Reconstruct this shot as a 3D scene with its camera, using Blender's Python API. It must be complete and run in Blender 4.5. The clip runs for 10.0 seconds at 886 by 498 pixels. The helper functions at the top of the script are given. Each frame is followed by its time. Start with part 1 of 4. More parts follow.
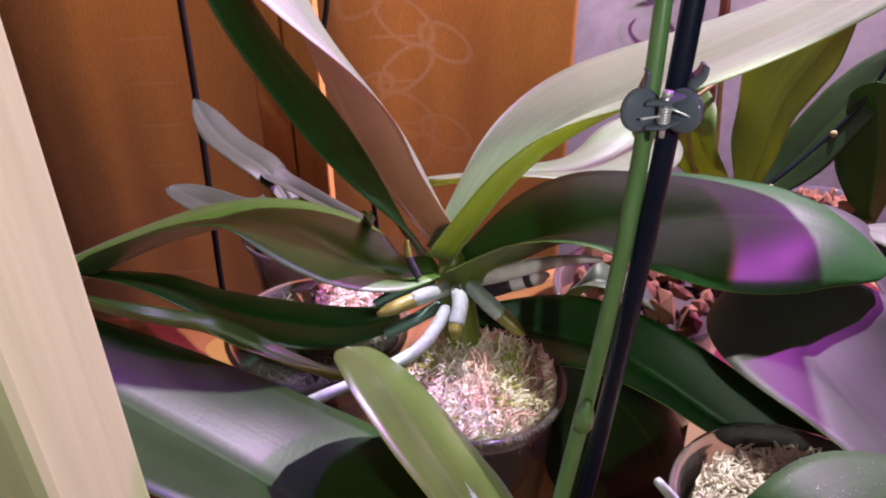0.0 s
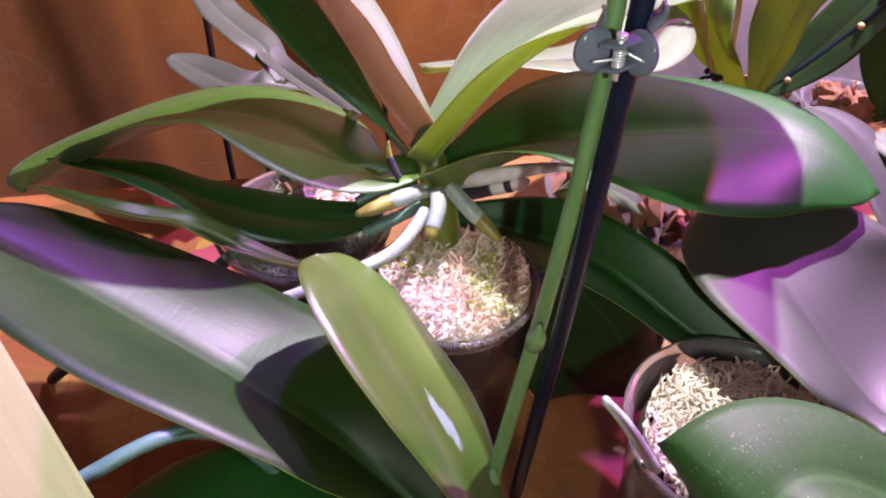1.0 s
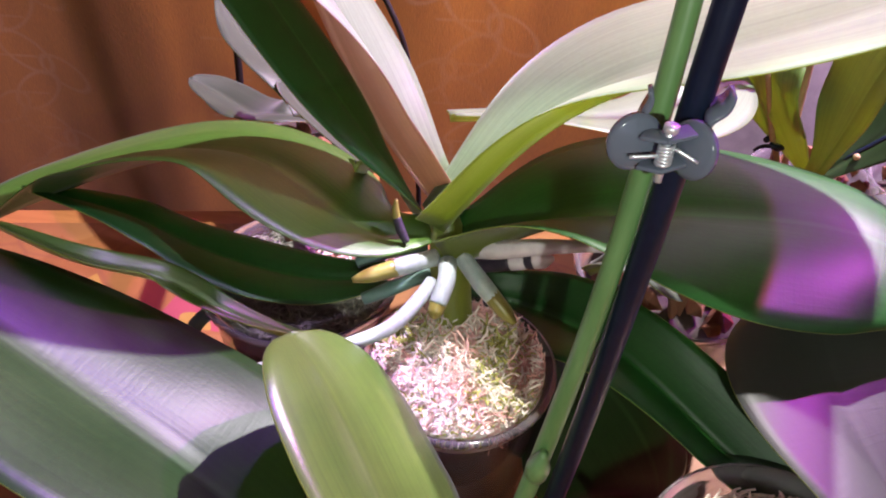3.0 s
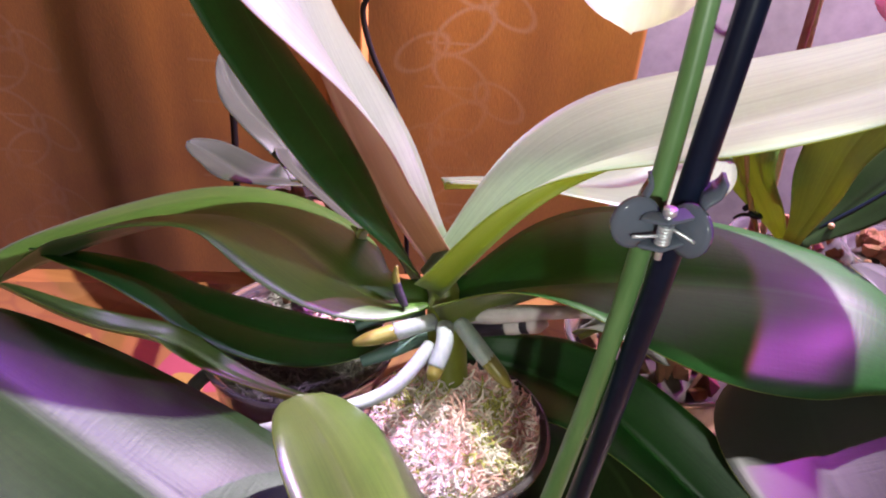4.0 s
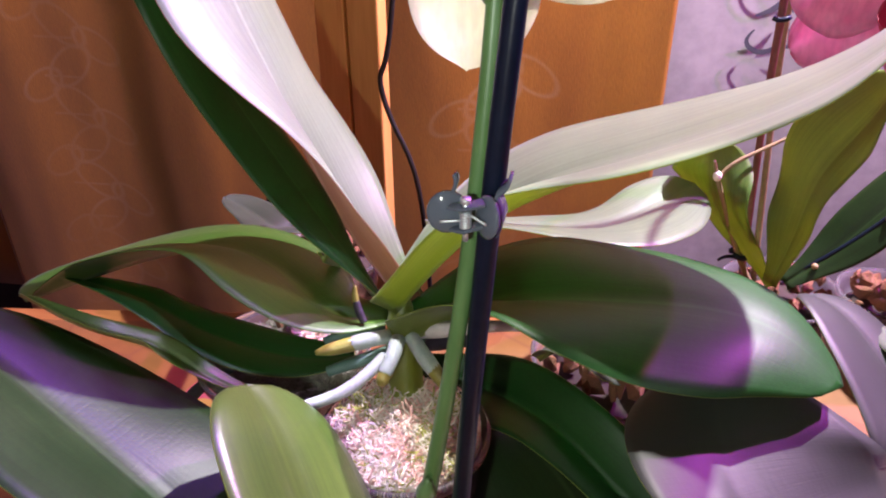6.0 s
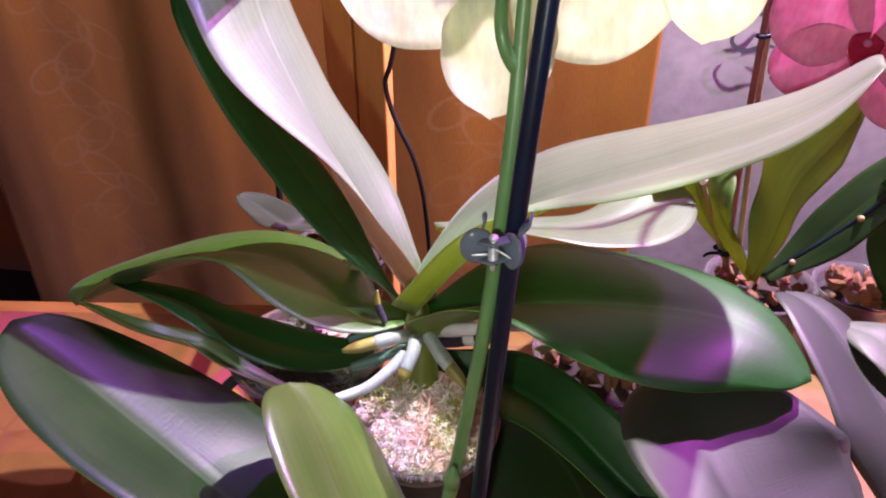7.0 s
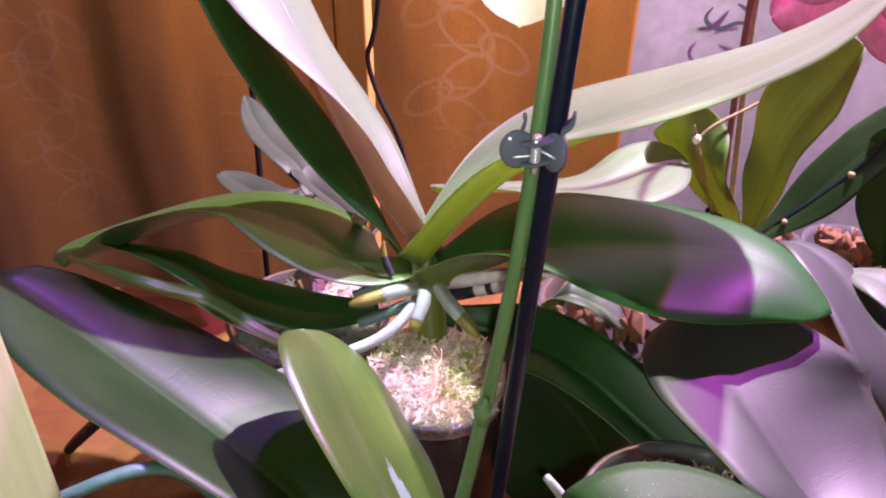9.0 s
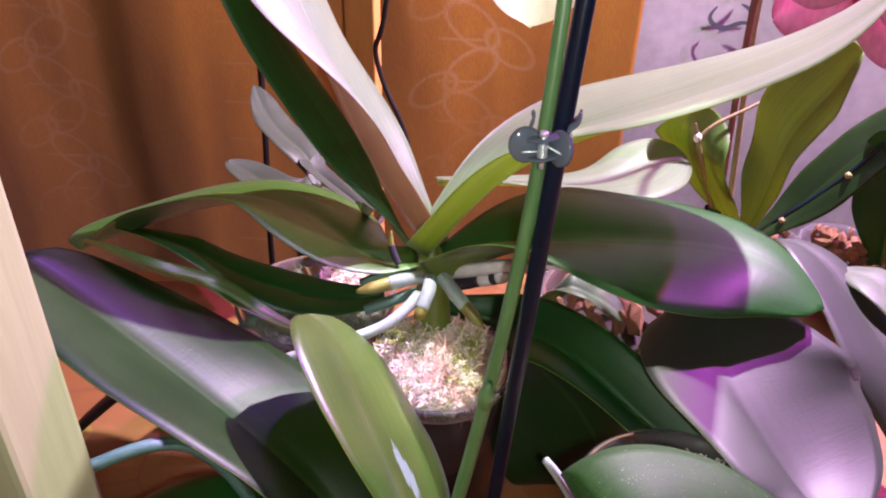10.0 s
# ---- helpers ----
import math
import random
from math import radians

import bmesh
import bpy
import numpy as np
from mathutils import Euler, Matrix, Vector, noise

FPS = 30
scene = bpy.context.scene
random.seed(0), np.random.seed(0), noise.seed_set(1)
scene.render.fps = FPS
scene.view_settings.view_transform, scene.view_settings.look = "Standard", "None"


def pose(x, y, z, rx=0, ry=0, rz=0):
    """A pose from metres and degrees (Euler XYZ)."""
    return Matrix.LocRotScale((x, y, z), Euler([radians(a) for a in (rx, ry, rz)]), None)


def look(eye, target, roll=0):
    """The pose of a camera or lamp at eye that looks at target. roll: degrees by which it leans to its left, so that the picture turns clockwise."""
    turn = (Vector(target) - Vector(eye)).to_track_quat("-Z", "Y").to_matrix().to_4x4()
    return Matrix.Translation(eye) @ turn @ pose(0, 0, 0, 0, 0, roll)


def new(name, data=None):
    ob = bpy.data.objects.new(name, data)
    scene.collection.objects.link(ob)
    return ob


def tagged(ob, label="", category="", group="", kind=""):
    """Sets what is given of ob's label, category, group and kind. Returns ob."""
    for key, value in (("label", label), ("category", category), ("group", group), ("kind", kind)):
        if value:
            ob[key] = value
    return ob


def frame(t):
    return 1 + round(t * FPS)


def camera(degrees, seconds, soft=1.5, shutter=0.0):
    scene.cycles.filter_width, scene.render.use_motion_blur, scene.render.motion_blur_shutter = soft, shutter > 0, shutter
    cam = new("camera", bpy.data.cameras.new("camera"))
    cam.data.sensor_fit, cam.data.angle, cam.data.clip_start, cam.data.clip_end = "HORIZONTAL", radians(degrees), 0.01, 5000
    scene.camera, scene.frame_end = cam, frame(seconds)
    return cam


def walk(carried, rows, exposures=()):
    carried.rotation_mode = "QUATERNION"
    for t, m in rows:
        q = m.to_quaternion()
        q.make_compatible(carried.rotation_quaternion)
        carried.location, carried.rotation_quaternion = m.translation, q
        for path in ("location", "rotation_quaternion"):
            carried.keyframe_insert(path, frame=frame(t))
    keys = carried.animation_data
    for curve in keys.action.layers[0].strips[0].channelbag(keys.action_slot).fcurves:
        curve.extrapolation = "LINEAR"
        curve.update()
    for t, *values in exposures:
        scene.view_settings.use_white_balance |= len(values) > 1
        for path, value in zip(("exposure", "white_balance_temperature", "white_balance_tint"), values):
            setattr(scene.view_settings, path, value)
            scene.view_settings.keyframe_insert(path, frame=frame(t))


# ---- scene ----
cam = camera(59.5, 10.0, soft=2.0)
PATH = [
    (0, (0.008, 0.026, 0.389), (0.001, 1.723, -0.671), -0.7),
    (0.5, (0.029, 0.026, 0.4), (0.028, 1.542, -0.904), 1.6),
    (1, (0.034, 0.041, 0.41), (-0.046, 1.506, -0.95), -0.1),
    (1.5, (0.035, 0.065, 0.413), (-0.029, 1.565, -0.909), 2.2),
    (2, (0.045, 0.077, 0.404), (-0.078, 1.586, -0.902), 2.8),
    (2.2, (0.044, 0.083, 0.401), (-0.072, 1.574, -0.928), 3.3),
    (3.3, (0.043, 0.097, 0.393), (-0.153, 1.621, -0.887), 2.4),
    (3.5, (0.043, 0.099, 0.394), (-0.131, 1.65, -0.857), 3.1),
    (4, (0.035, 0.085, 0.404), (-0.111, 1.686, -0.787), 4.1),
    (4.5, (0.037, 0.059, 0.415), (-0.245, 1.713, -0.673), 0.9),
    (5, (0.06, 0.056, 0.412), (-0.332, 1.712, -0.639), -0.5),
    (5.5, (0.093, 0.058, 0.414), (-0.306, 1.721, -0.622), 0.8),
    (5.8, (0.105, 0.051, 0.413), (-0.311, 1.714, -0.617), -0.6),
    (6, (0.112, 0.041, 0.414), (-0.274, 1.706, -0.624), -0.4),
    (6.2, (0.115, 0.034, 0.418), (-0.261, 1.696, -0.628), -0.2),
    (7.3, (0.088, 0.0, 0.459), (-0.214, 1.641, -0.644), 0.6),
    (7.5, (0.079, -0.007, 0.452), (-0.177, 1.641, -0.653), 1.1),
    (8, (0.079, -0.011, 0.44), (-0.134, 1.669, -0.624), 0.3),
    (8.5, (0.079, -0.009, 0.428), (-0.17, 1.67, -0.629), -0.3),
    (9, (0.077, -0.003, 0.414), (-0.17, 1.674, -0.648), 0.4),
    (9.5, (0.073, -0.01, 0.423), (-0.181, 1.674, -0.627), -0.2),
    (10, (0.075, -0.015, 0.42), (-0.168, 1.652, -0.659), 1.6),
]
walk(cam, [(t, look(eye, target, roll)) for t, eye, target, roll in PATH],
     exposures=[(0.0, -0.30), (0.5, 0.06), (1.0, 0.22), (2.0, 0.22), (3.5, 0.22), (4.0, 0.1), (5.0, 0.1), (5.5, 0.1), (6.0, -0.08), (7.5, -0.10), (8.5, 0.0), (10.0, 0.04)])

# ---- world, lamps, exposure ----
scene.view_settings.exposure = 0.0
world = bpy.data.worlds.new("room_air")
scene.world = world
world.use_nodes = True
world.node_tree.nodes["Background"].inputs[0].default_value = (0.50, 0.42, 0.36, 1)
world.node_tree.nodes["Background"].inputs[1].default_value = 0.003


def lamp(name, kind, at, power, color, size, aim=None, cone=150):
    data = bpy.data.lights.new(name, kind)
    data.energy, data.color = power, color
    if kind == "AREA":
        data.shape, data.size = "DISK", size
    else:
        data.shadow_soft_size = size
    if kind == "SPOT":
        data.spot_size, data.spot_blend = radians(cone), 0.35
    ob = new(name, data)
    ob.matrix_world = look(at, aim) if aim else Matrix.Translation(at)
    return ob


# the grow light above and behind the plants: a strong white bulb, violet and rose diodes at its right end
GROW_AIM = (0.05, 0.36, 0.15)
lamp("white_grow_bulb", "SPOT", (0.43, 0.79, 0.93), 124.0, (0.98, 0.89, 1.0), 0.010, GROW_AIM)
# two narrow beams added only to brighten the moss in the pots
for aim, power, cone in (((0.022, 0.318, 0.13), 36.0, 13), ((0.150, 0.245, 0.11), 34.0, 9)):
    lamp("small_grow_bulb", "SPOT", (0.068, 0.51, 0.77), power, (1.0, 0.92, 0.92), 0.010, aim, cone)
# the second pair is a narrow beam added to tint the front leaf violet
for at, violet, rose, aim, cone in (((0.68, 0.80, 1.05), 66.0, 48.0, GROW_AIM, 150), ((0.08, 0.51, 0.77), 26.0, 3.0, (-0.075, 0.24, 0.16), 24)):
    lamp("violet_grow_diode", "SPOT", at, violet, (0.34, 0.08, 1.0), 0.010, aim, cone)
    lamp("rose_grow_diode", "SPOT", (at[0] + 0.015, at[1] + 0.004, at[2]), rose, (1.0, 0.12, 0.36), 0.010, aim, cone)
# lilac beam added to brighten the tips of the left leaves
lamp("lilac_grow_diode", "SPOT", (0.48, 0.26, 1.0), 40.0, (0.66, 0.46, 1.0), 0.010, (-0.165, 0.335, 0.18), 17)
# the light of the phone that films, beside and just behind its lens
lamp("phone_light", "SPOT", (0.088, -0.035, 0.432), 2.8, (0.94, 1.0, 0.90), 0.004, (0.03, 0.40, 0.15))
# weak soft fill added from behind and above, no fixture belongs to it
lamp("ceiling_lamp_glow", "AREA", (-0.3, -0.6, 1.68), 0.4, (0.90, 1.0, 0.96), 0.5, (0.0, 0.35, 0.1))

# ---- materials ----


def shader(name):
    m = bpy.data.materials.new(name)
    m.use_nodes = True
    n = m.node_tree.nodes
    return m, n, m.node_tree.links, n["Principled BSDF"]


def ramp(nodes, links, fac, *stops):
    r = nodes.new("ShaderNodeValToRGB")
    e = r.color_ramp.elements
    while len(e) < len(stops):
        e.new(0.5)
    for k, (p, c) in zip(e, stops):
        k.position, k.color = p, (*c, 1)
    links.new(fac, r.inputs[0])
    return r.outputs[0]


def noise_tex(nodes, links, scale, detail=4.0, stretch=None, source="Object", rough=0.55):
    c = nodes.new("ShaderNodeTexCoord")
    t = nodes.new("ShaderNodeTexNoise")
    t.inputs["Scale"].default_value, t.inputs["Detail"].default_value, t.inputs["Roughness"].default_value = scale, detail, rough
    out = c.outputs[source]
    if stretch:
        mp = nodes.new("ShaderNodeMapping")
        mp.inputs["Scale"].default_value = stretch
        links.new(out, mp.inputs[0])
        out = mp.outputs[0]
    links.new(out, t.inputs["Vector"])
    return t.outputs["Fac"]


def bump(nodes, links, bsdf, height, strength, distance):
    b = nodes.new("ShaderNodeBump")
    b.inputs["Strength"].default_value, b.inputs["Distance"].default_value = strength, distance
    links.new(height, b.inputs["Height"])
    links.new(b.outputs[0], bsdf.inputs["Normal"])


def mix(nodes, links, fac, a, b, blend="MIX"):
    m = nodes.new("ShaderNodeMix")
    m.data_type, m.blend_type = "RGBA", blend
    for key, v in ((0, fac), (6, a), (7, b)):
        if isinstance(v, (int, float)):
            m.inputs[key].default_value = v
        elif isinstance(v, tuple):
            m.inputs[key].default_value = (*v, 1)
        else:
            links.new(v, m.inputs[key])
    return m.outputs[2]


def leaf_material(name, dark, light, rough=0.36, coat=0.0, speck=0.0, scar=None, rib_tone=0.35, through_light=0.0, spec=0.9, sheen=0.2, glow=(0.78, 0.90, 0.14)):
    """Waxy leaf: fine lines along the blade, broad tone changes, a paler midrib; UV is (across, along)."""
    m, n, l, p = shader(name)
    lines = noise_tex(n, l, 1.0, 3.0, (70.0, 2.2, 1.0), "UV")
    cells = noise_tex(n, l, 420.0, 2.0)
    broad = noise_tex(n, l, 16.0, 3.0)
    col = ramp(n, l, broad, (0.3, dark), (0.72, light))
    grain = ramp(n, l, lines, (0.3, (0.72, 0.74, 0.72)), (0.7, (1.2, 1.2, 1.15)))
    col = mix(n, l, 0.55, col, grain, "MULTIPLY")
    fine = ramp(n, l, cells, (0.35, (0.85, 0.85, 0.85)), (0.65, (1.1, 1.1, 1.1)))
    col = mix(n, l, 0.5, col, fine, "MULTIPLY")
    if speck:
        dots = noise_tex(n, l, 1300.0, 1.0)
        mask = ramp(n, l, dots, (0.70, (0, 0, 0)), (0.76, (1, 1, 1)))
        col = mix(n, l, mask, col, (0.16, 0.18, 0.14))
    # the midrib: a thin paler line down the middle, fading towards the tip
    rib_uv = n.new("ShaderNodeTexCoord")
    rib = n.new("ShaderNodeSeparateXYZ")
    l.new(rib_uv.outputs["UV"], rib.inputs[0])
    off = n.new("ShaderNodeMath")
    off.operation = "SUBTRACT"
    off.inputs[1].default_value = 0.5
    l.new(rib.outputs[0], off.inputs[0])
    side = n.new("ShaderNodeMath")
    side.operation = "ABSOLUTE"
    l.new(off.outputs[0], side.inputs[0])
    line = ramp(n, l, side.outputs[0], (0.006, (rib_tone,) * 3), (0.022, (0, 0, 0)))
    fade = ramp(n, l, rib.outputs[1], (0.55, (1, 1, 1)), (0.98, (0.15,) * 3))
    col = mix(n, l, mix(n, l, 1.0, line, fade, "MULTIPLY"), col, tuple(min(1.0, 2.0 * c + 0.012) for c in light))
    if scar:
        # a dry silvery scratch with a ragged outline, at (across, along) with half-sizes
        uv = n.new("ShaderNodeTexCoord")
        place = n.new("ShaderNodeMapping")
        place.vector_type = "TEXTURE"
        place.inputs["Location"].default_value = (scar[0], scar[1], 0)
        place.inputs["Scale"].default_value = (scar[2], scar[3], 1)
        place.inputs["Rotation"].default_value = (0, 0, scar[4])
        l.new(uv.outputs["UV"], place.inputs[0])
        far = n.new("ShaderNodeVectorMath")
        far.operation = "LENGTH"
        l.new(place.outputs[0], far.inputs[0])
        ragged = n.new("ShaderNodeMath")
        ragged.operation = "MULTIPLY_ADD"
        l.new(noise_tex(n, l, 1.0, 4.0, (60.0, 9.0, 1.0), "UV"), ragged.inputs[0])
        ragged.inputs[1].default_value = 1.1
        l.new(far.outputs["Value"], ragged.inputs[2])
        col = mix(n, l, ramp(n, l, ragged.outputs[0], (0.95, (0.85,) * 3), (1.08, (0, 0, 0))), col, (0.20, 0.32, 0.25))
    l.new(col, p.inputs["Base Color"])
    p.inputs["Roughness"].default_value = rough
    p.inputs["Coat Weight"].default_value = coat
    p.inputs["Coat Roughness"].default_value = 0.42
    p.inputs["Specular IOR Level"].default_value = spec
    p.inputs["Sheen Weight"].default_value, p.inputs["Sheen Roughness"].default_value = sheen, 0.5
    if through_light:
        t = n.new("ShaderNodeBsdfTranslucent")
        l.new(mix(n, l, 0.6, ramp(n, l, broad, (0.3, tuple(0.92 * c for c in glow)), (0.7, tuple(min(1.0, 1.08 * c) for c in glow))), grain, "MULTIPLY"), t.inputs[0])
        mx = n.new("ShaderNodeMixShader")
        mx.inputs[0].default_value = through_light
        l.new(p.outputs[0], mx.inputs[1])
        l.new(t.outputs[0], mx.inputs[2])
        l.new(mx.outputs[0], n["Material Output"].inputs[0])
    shimmer = noise_tex(n, l, 1.0, 3.0, (5.0, 120.0, 1.0), "UV")
    bump(n, l, p, mix(n, l, 0.4, mix(n, l, 0.5, lines, cells), shimmer), 0.30, 0.0006)
    return m


def plain(name, a, b, scale, rough=0.5, metal=0.0, relief=0.2, dist=0.001, stretch=None):
    m, n, l, p = shader(name)
    f = noise_tex(n, l, scale, 5.0, stretch)
    g = noise_tex(n, l, scale * 0.12, 2.0)
    l.new(ramp(n, l, mix(n, l, 0.4, f, g), (0.32, a), (0.68, b)), p.inputs["Base Color"])
    p.inputs["Roughness"].default_value, p.inputs["Metallic"].default_value = rough, metal
    if relief:
        bump(n, l, p, f, relief, dist)
    return m


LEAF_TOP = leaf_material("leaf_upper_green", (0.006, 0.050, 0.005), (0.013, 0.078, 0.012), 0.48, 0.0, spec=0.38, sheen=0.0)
# olive underside, its base colour brightened for the light that shines through
LEAF_UNDER = leaf_material("leaf_underside_olive", (0.105, 0.160, 0.012), (0.17, 0.215, 0.020), 0.46, 0.1, through_light=0.32)
# lit copy of the leaf green: the bulb's glare paled into the base colour
LEAF_BRIGHTENED = leaf_material("leaf_upper_brightened", (0.12, 0.19, 0.11), (0.17, 0.24, 0.145), 0.44, 0.2, through_light=0.26, glow=(0.72, 0.84, 0.34))
LEAF_RED = leaf_material("leaf_underside_red", (0.19, 0.055, 0.040), (0.22, 0.095, 0.035), 0.46, 0.1, through_light=0.16, glow=(0.80, 0.36, 0.34))
LEAF_OLIVE = leaf_material("leaf_upper_olive", (0.024, 0.090, 0.005), (0.056, 0.126, 0.010), 0.44, 0.10, through_light=0.10, spec=0.7, sheen=0.05)
LEAF_YOUNG = leaf_material("leaf_upper_young", (0.032, 0.074, 0.008), (0.060, 0.105, 0.014), 0.34, 0.15, through_light=0.10, spec=0.5, sheen=0.05, scar=(0.60, 0.36, 0.07, 0.24, 0.20), rib_tone=0.08)
# green greyed by part of the lamp sheen, the gloss gives the rest
LEAF_GREY = leaf_material("leaf_upper_sheen_grey", (0.016, 0.030, 0.013), (0.030, 0.046, 0.022), 0.56, 0.0, spec=0.7)
# darkened copy of the leaf green, with shade put into the base colour
LEAF_DARKENED = leaf_material("leaf_upper_darkened", (0.008, 0.026, 0.005), (0.017, 0.040, 0.010), 0.44, 0.0, spec=0.27, sheen=0.0)
# near black: the cast shadow's depth is put into the whole leaf's colour
LEAF_NEAR_BLACK = leaf_material("leaf_upper_near_black", (0.006, 0.011, 0.007), (0.012, 0.018, 0.011), 0.58, 0.0, spec=0.95, sheen=0.04)
# lighter grey-green that holds some lamp sheen in its base colour
LEAF_SHEEN = leaf_material("leaf_upper_silvery", (0.050, 0.072, 0.046), (0.085, 0.110, 0.070), 0.55, 0.0, spec=0.7)
LEAF_SPECK = leaf_material("leaf_upper_specked", (0.008, 0.038, 0.005), (0.017, 0.060, 0.009), 0.58, 0.0, 1.0, spec=0.28, sheen=0.05)
ROOT_GREY = plain("root_velamen", (0.30, 0.39, 0.36), (0.48, 0.54, 0.49), 300.0, 0.6)
ROOT_TIP = plain("root_growing_tip", (0.19, 0.17, 0.03), (0.27, 0.25, 0.06), 200.0, 0.35)
ROOT_DARK = plain("root_dark_band", (0.015, 0.012, 0.022), (0.04, 0.03, 0.05), 150.0, 0.55)
ROOT_PALE = plain("root_pale_band", (0.55, 0.50, 0.50), (0.75, 0.70, 0.70), 200.0, 0.6)
ROOT_TEAL = plain("root_wet_teal", (0.06, 0.15, 0.125), (0.13, 0.24, 0.20), 150.0, 0.5)
SPIKE_GREEN = plain("flower_spike_green", (0.07, 0.17, 0.05), (0.14, 0.27, 0.10), 220.0, 0.4, stretch=(1, 1, 0.12))
TWIG_TAN = plain("dry_spike_tan", (0.25, 0.18, 0.09), (0.36, 0.28, 0.15), 220.0, 0.6)
STAKE_BLACK = plain("stake_black_plastic", (0.004, 0.007, 0.018), (0.007, 0.012, 0.030), 400.0, 0.34, relief=0.05)
STAKE_RED = plain("stake_brown_red", (0.16, 0.05, 0.045), (0.24, 0.09, 0.08), 200.0, 0.4)
STAKE_BLACK.node_tree.nodes["Principled BSDF"].inputs["Specular IOR Level"].default_value = 0.22
CLIP_METAL = plain("clip_spring_steel", (0.62, 0.68, 0.74), (0.80, 0.86, 0.90), 300.0, 0.38, 0.7, 0.05)
MOSS = plain("dried_sphagnum", (0.84, 0.76, 0.64), (0.97, 0.93, 0.85), 120.0, 0.9)
# the rose diode's tint, put into the colour of the moss strands
MOSS_ROSE_LIT = plain("rose_lit_sphagnum", (0.78, 0.48, 0.41), (0.88, 0.62, 0.54), 140.0, 0.9)
MOSS_GREEN = plain("living_moss", (0.34, 0.36, 0.08), (0.55, 0.56, 0.18), 160.0, 0.9)
BARK = plain("bark_chunk", (0.14, 0.055, 0.03), (0.32, 0.15, 0.08), 140.0, 0.85, relief=0.5)
BARK_DARK = plain("grey_moss_bed", (0.14, 0.14, 0.11), (0.36, 0.35, 0.28), 150.0, 0.95, relief=0.8)
POT_EARTH = plain("dark_pot_fill", (0.012, 0.008, 0.006), (0.05, 0.03, 0.022), 90.0, 0.8)
CORD_BLACK = plain("cord_rubber", (0.008, 0.006, 0.006), (0.016, 0.012, 0.012), 300.0, 0.5, relief=0)
WALL_PAINT = plain("wall_mauve_paint", (0.20, 0.14, 0.13), (0.27, 0.19, 0.17), 30.0, 0.8)
SKIRT_DARK = plain("baseboard_dark", (0.010, 0.008, 0.010), (0.02, 0.016, 0.016), 60.0, 0.6)
PAINT_WHITE = plain("ceiling_white", (0.62, 0.58, 0.52), (0.70, 0.66, 0.60), 40.0, 0.8)


def petal_material(name, a, b, glow, scale):
    """A thin petal: veined, soft, and letting the lamp behind it shine through."""
    m, n, l, p = shader(name)
    f = noise_tex(n, l, scale, 4.0)
    veins = noise_tex(n, l, scale * 5, 2.0, (1, 1, 0.25))
    col = mix(n, l, 0.35, ramp(n, l, f, (0.3, a), (0.7, b)), ramp(n, l, veins, (0.35, (0.75,) * 3), (0.65, (1.15,) * 3)), "MULTIPLY")
    l.new(col, p.inputs["Base Color"])
    p.inputs["Roughness"].default_value = 0.55
    t = n.new("ShaderNodeBsdfTranslucent")
    l.new(col, t.inputs[0])
    mx = n.new("ShaderNodeMixShader")
    mx.inputs[0].default_value = glow
    l.new(p.outputs[0], mx.inputs[1])
    l.new(t.outputs[0], mx.inputs[2])
    l.new(mx.outputs[0], n["Material Output"].inputs[0])
    bump(n, l, p, veins, 0.2, 0.0006)
    return m


PETAL_WHITE = petal_material("petal_cream", (0.74, 0.80, 0.56), (0.84, 0.87, 0.72), 0.55, 60.0)
PETAL_PINK = petal_material("petal_magenta", (0.78, 0.22, 0.47), (0.86, 0.40, 0.62), 0.45, 70.0)
# brighter green: the light from behind is partly put into the colour
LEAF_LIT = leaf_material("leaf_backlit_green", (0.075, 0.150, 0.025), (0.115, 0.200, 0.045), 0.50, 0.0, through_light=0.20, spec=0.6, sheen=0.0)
LIP_RED = plain("lip_crimson", (0.35, 0.01, 0.05), (0.50, 0.03, 0.09), 90.0, 0.45)

def glass_plastic(name, tint, rough=0.08):
    m, n, l, p = shader(name)
    p.inputs["Base Color"].default_value = (*tint, 1)
    p.inputs["Transmission Weight"].default_value = 0.9
    p.inputs["IOR"].default_value = 1.25
    smear = noise_tex(n, l, 60.0, 4.0)
    l.new(ramp(n, l, smear, (0.35, (rough,) * 3), (0.7, (rough + 0.14,) * 3)), p.inputs["Roughness"])
    return m


CLIP_SMOKE = glass_plastic("clip_clear_smoke", (0.16, 0.19, 0.25), 0.08)
CLIP_SMOKE.node_tree.nodes["Principled BSDF"].inputs["Transmission Weight"].default_value = 0.35
POT_CLEAR = glass_plastic("clear_pot_plastic", (0.66, 0.62, 0.66), 0.02)


def wood(name, a, b, along, rough=0.45):
    m, n, l, p = shader(name)
    st = tuple(1.6 if i == along else 26.0 for i in range(3))
    g = noise_tex(n, l, 3.0, 5.0, st)
    fine = noise_tex(n, l, 14.0, 4.0, st)
    info = n.new("ShaderNodeObjectInfo")
    shade = ramp(n, l, info.outputs["Random"], (0.0, (0.82, 0.82, 0.82)), (1.0, (1.12, 1.1, 1.08)))
    col = ramp(n, l, mix(n, l, 0.4, g, fine), (0.3, a), (0.7, b))
    l.new(mix(n, l, 1.0, col, shade, "MULTIPLY"), p.inputs["Base Color"])
    p.inputs["Roughness"].default_value = rough
    bump(n, l, p, fine, 0.15, 0.0006)
    return m


TABLE_WOOD = wood("table_orange_wood", (0.27, 0.105, 0.028), (0.42, 0.185, 0.056), 0)
BATTEN_WOOD = wood("batten_varnished_wood", (0.58, 0.24, 0.05), (0.76, 0.38, 0.11), 2, 0.62)
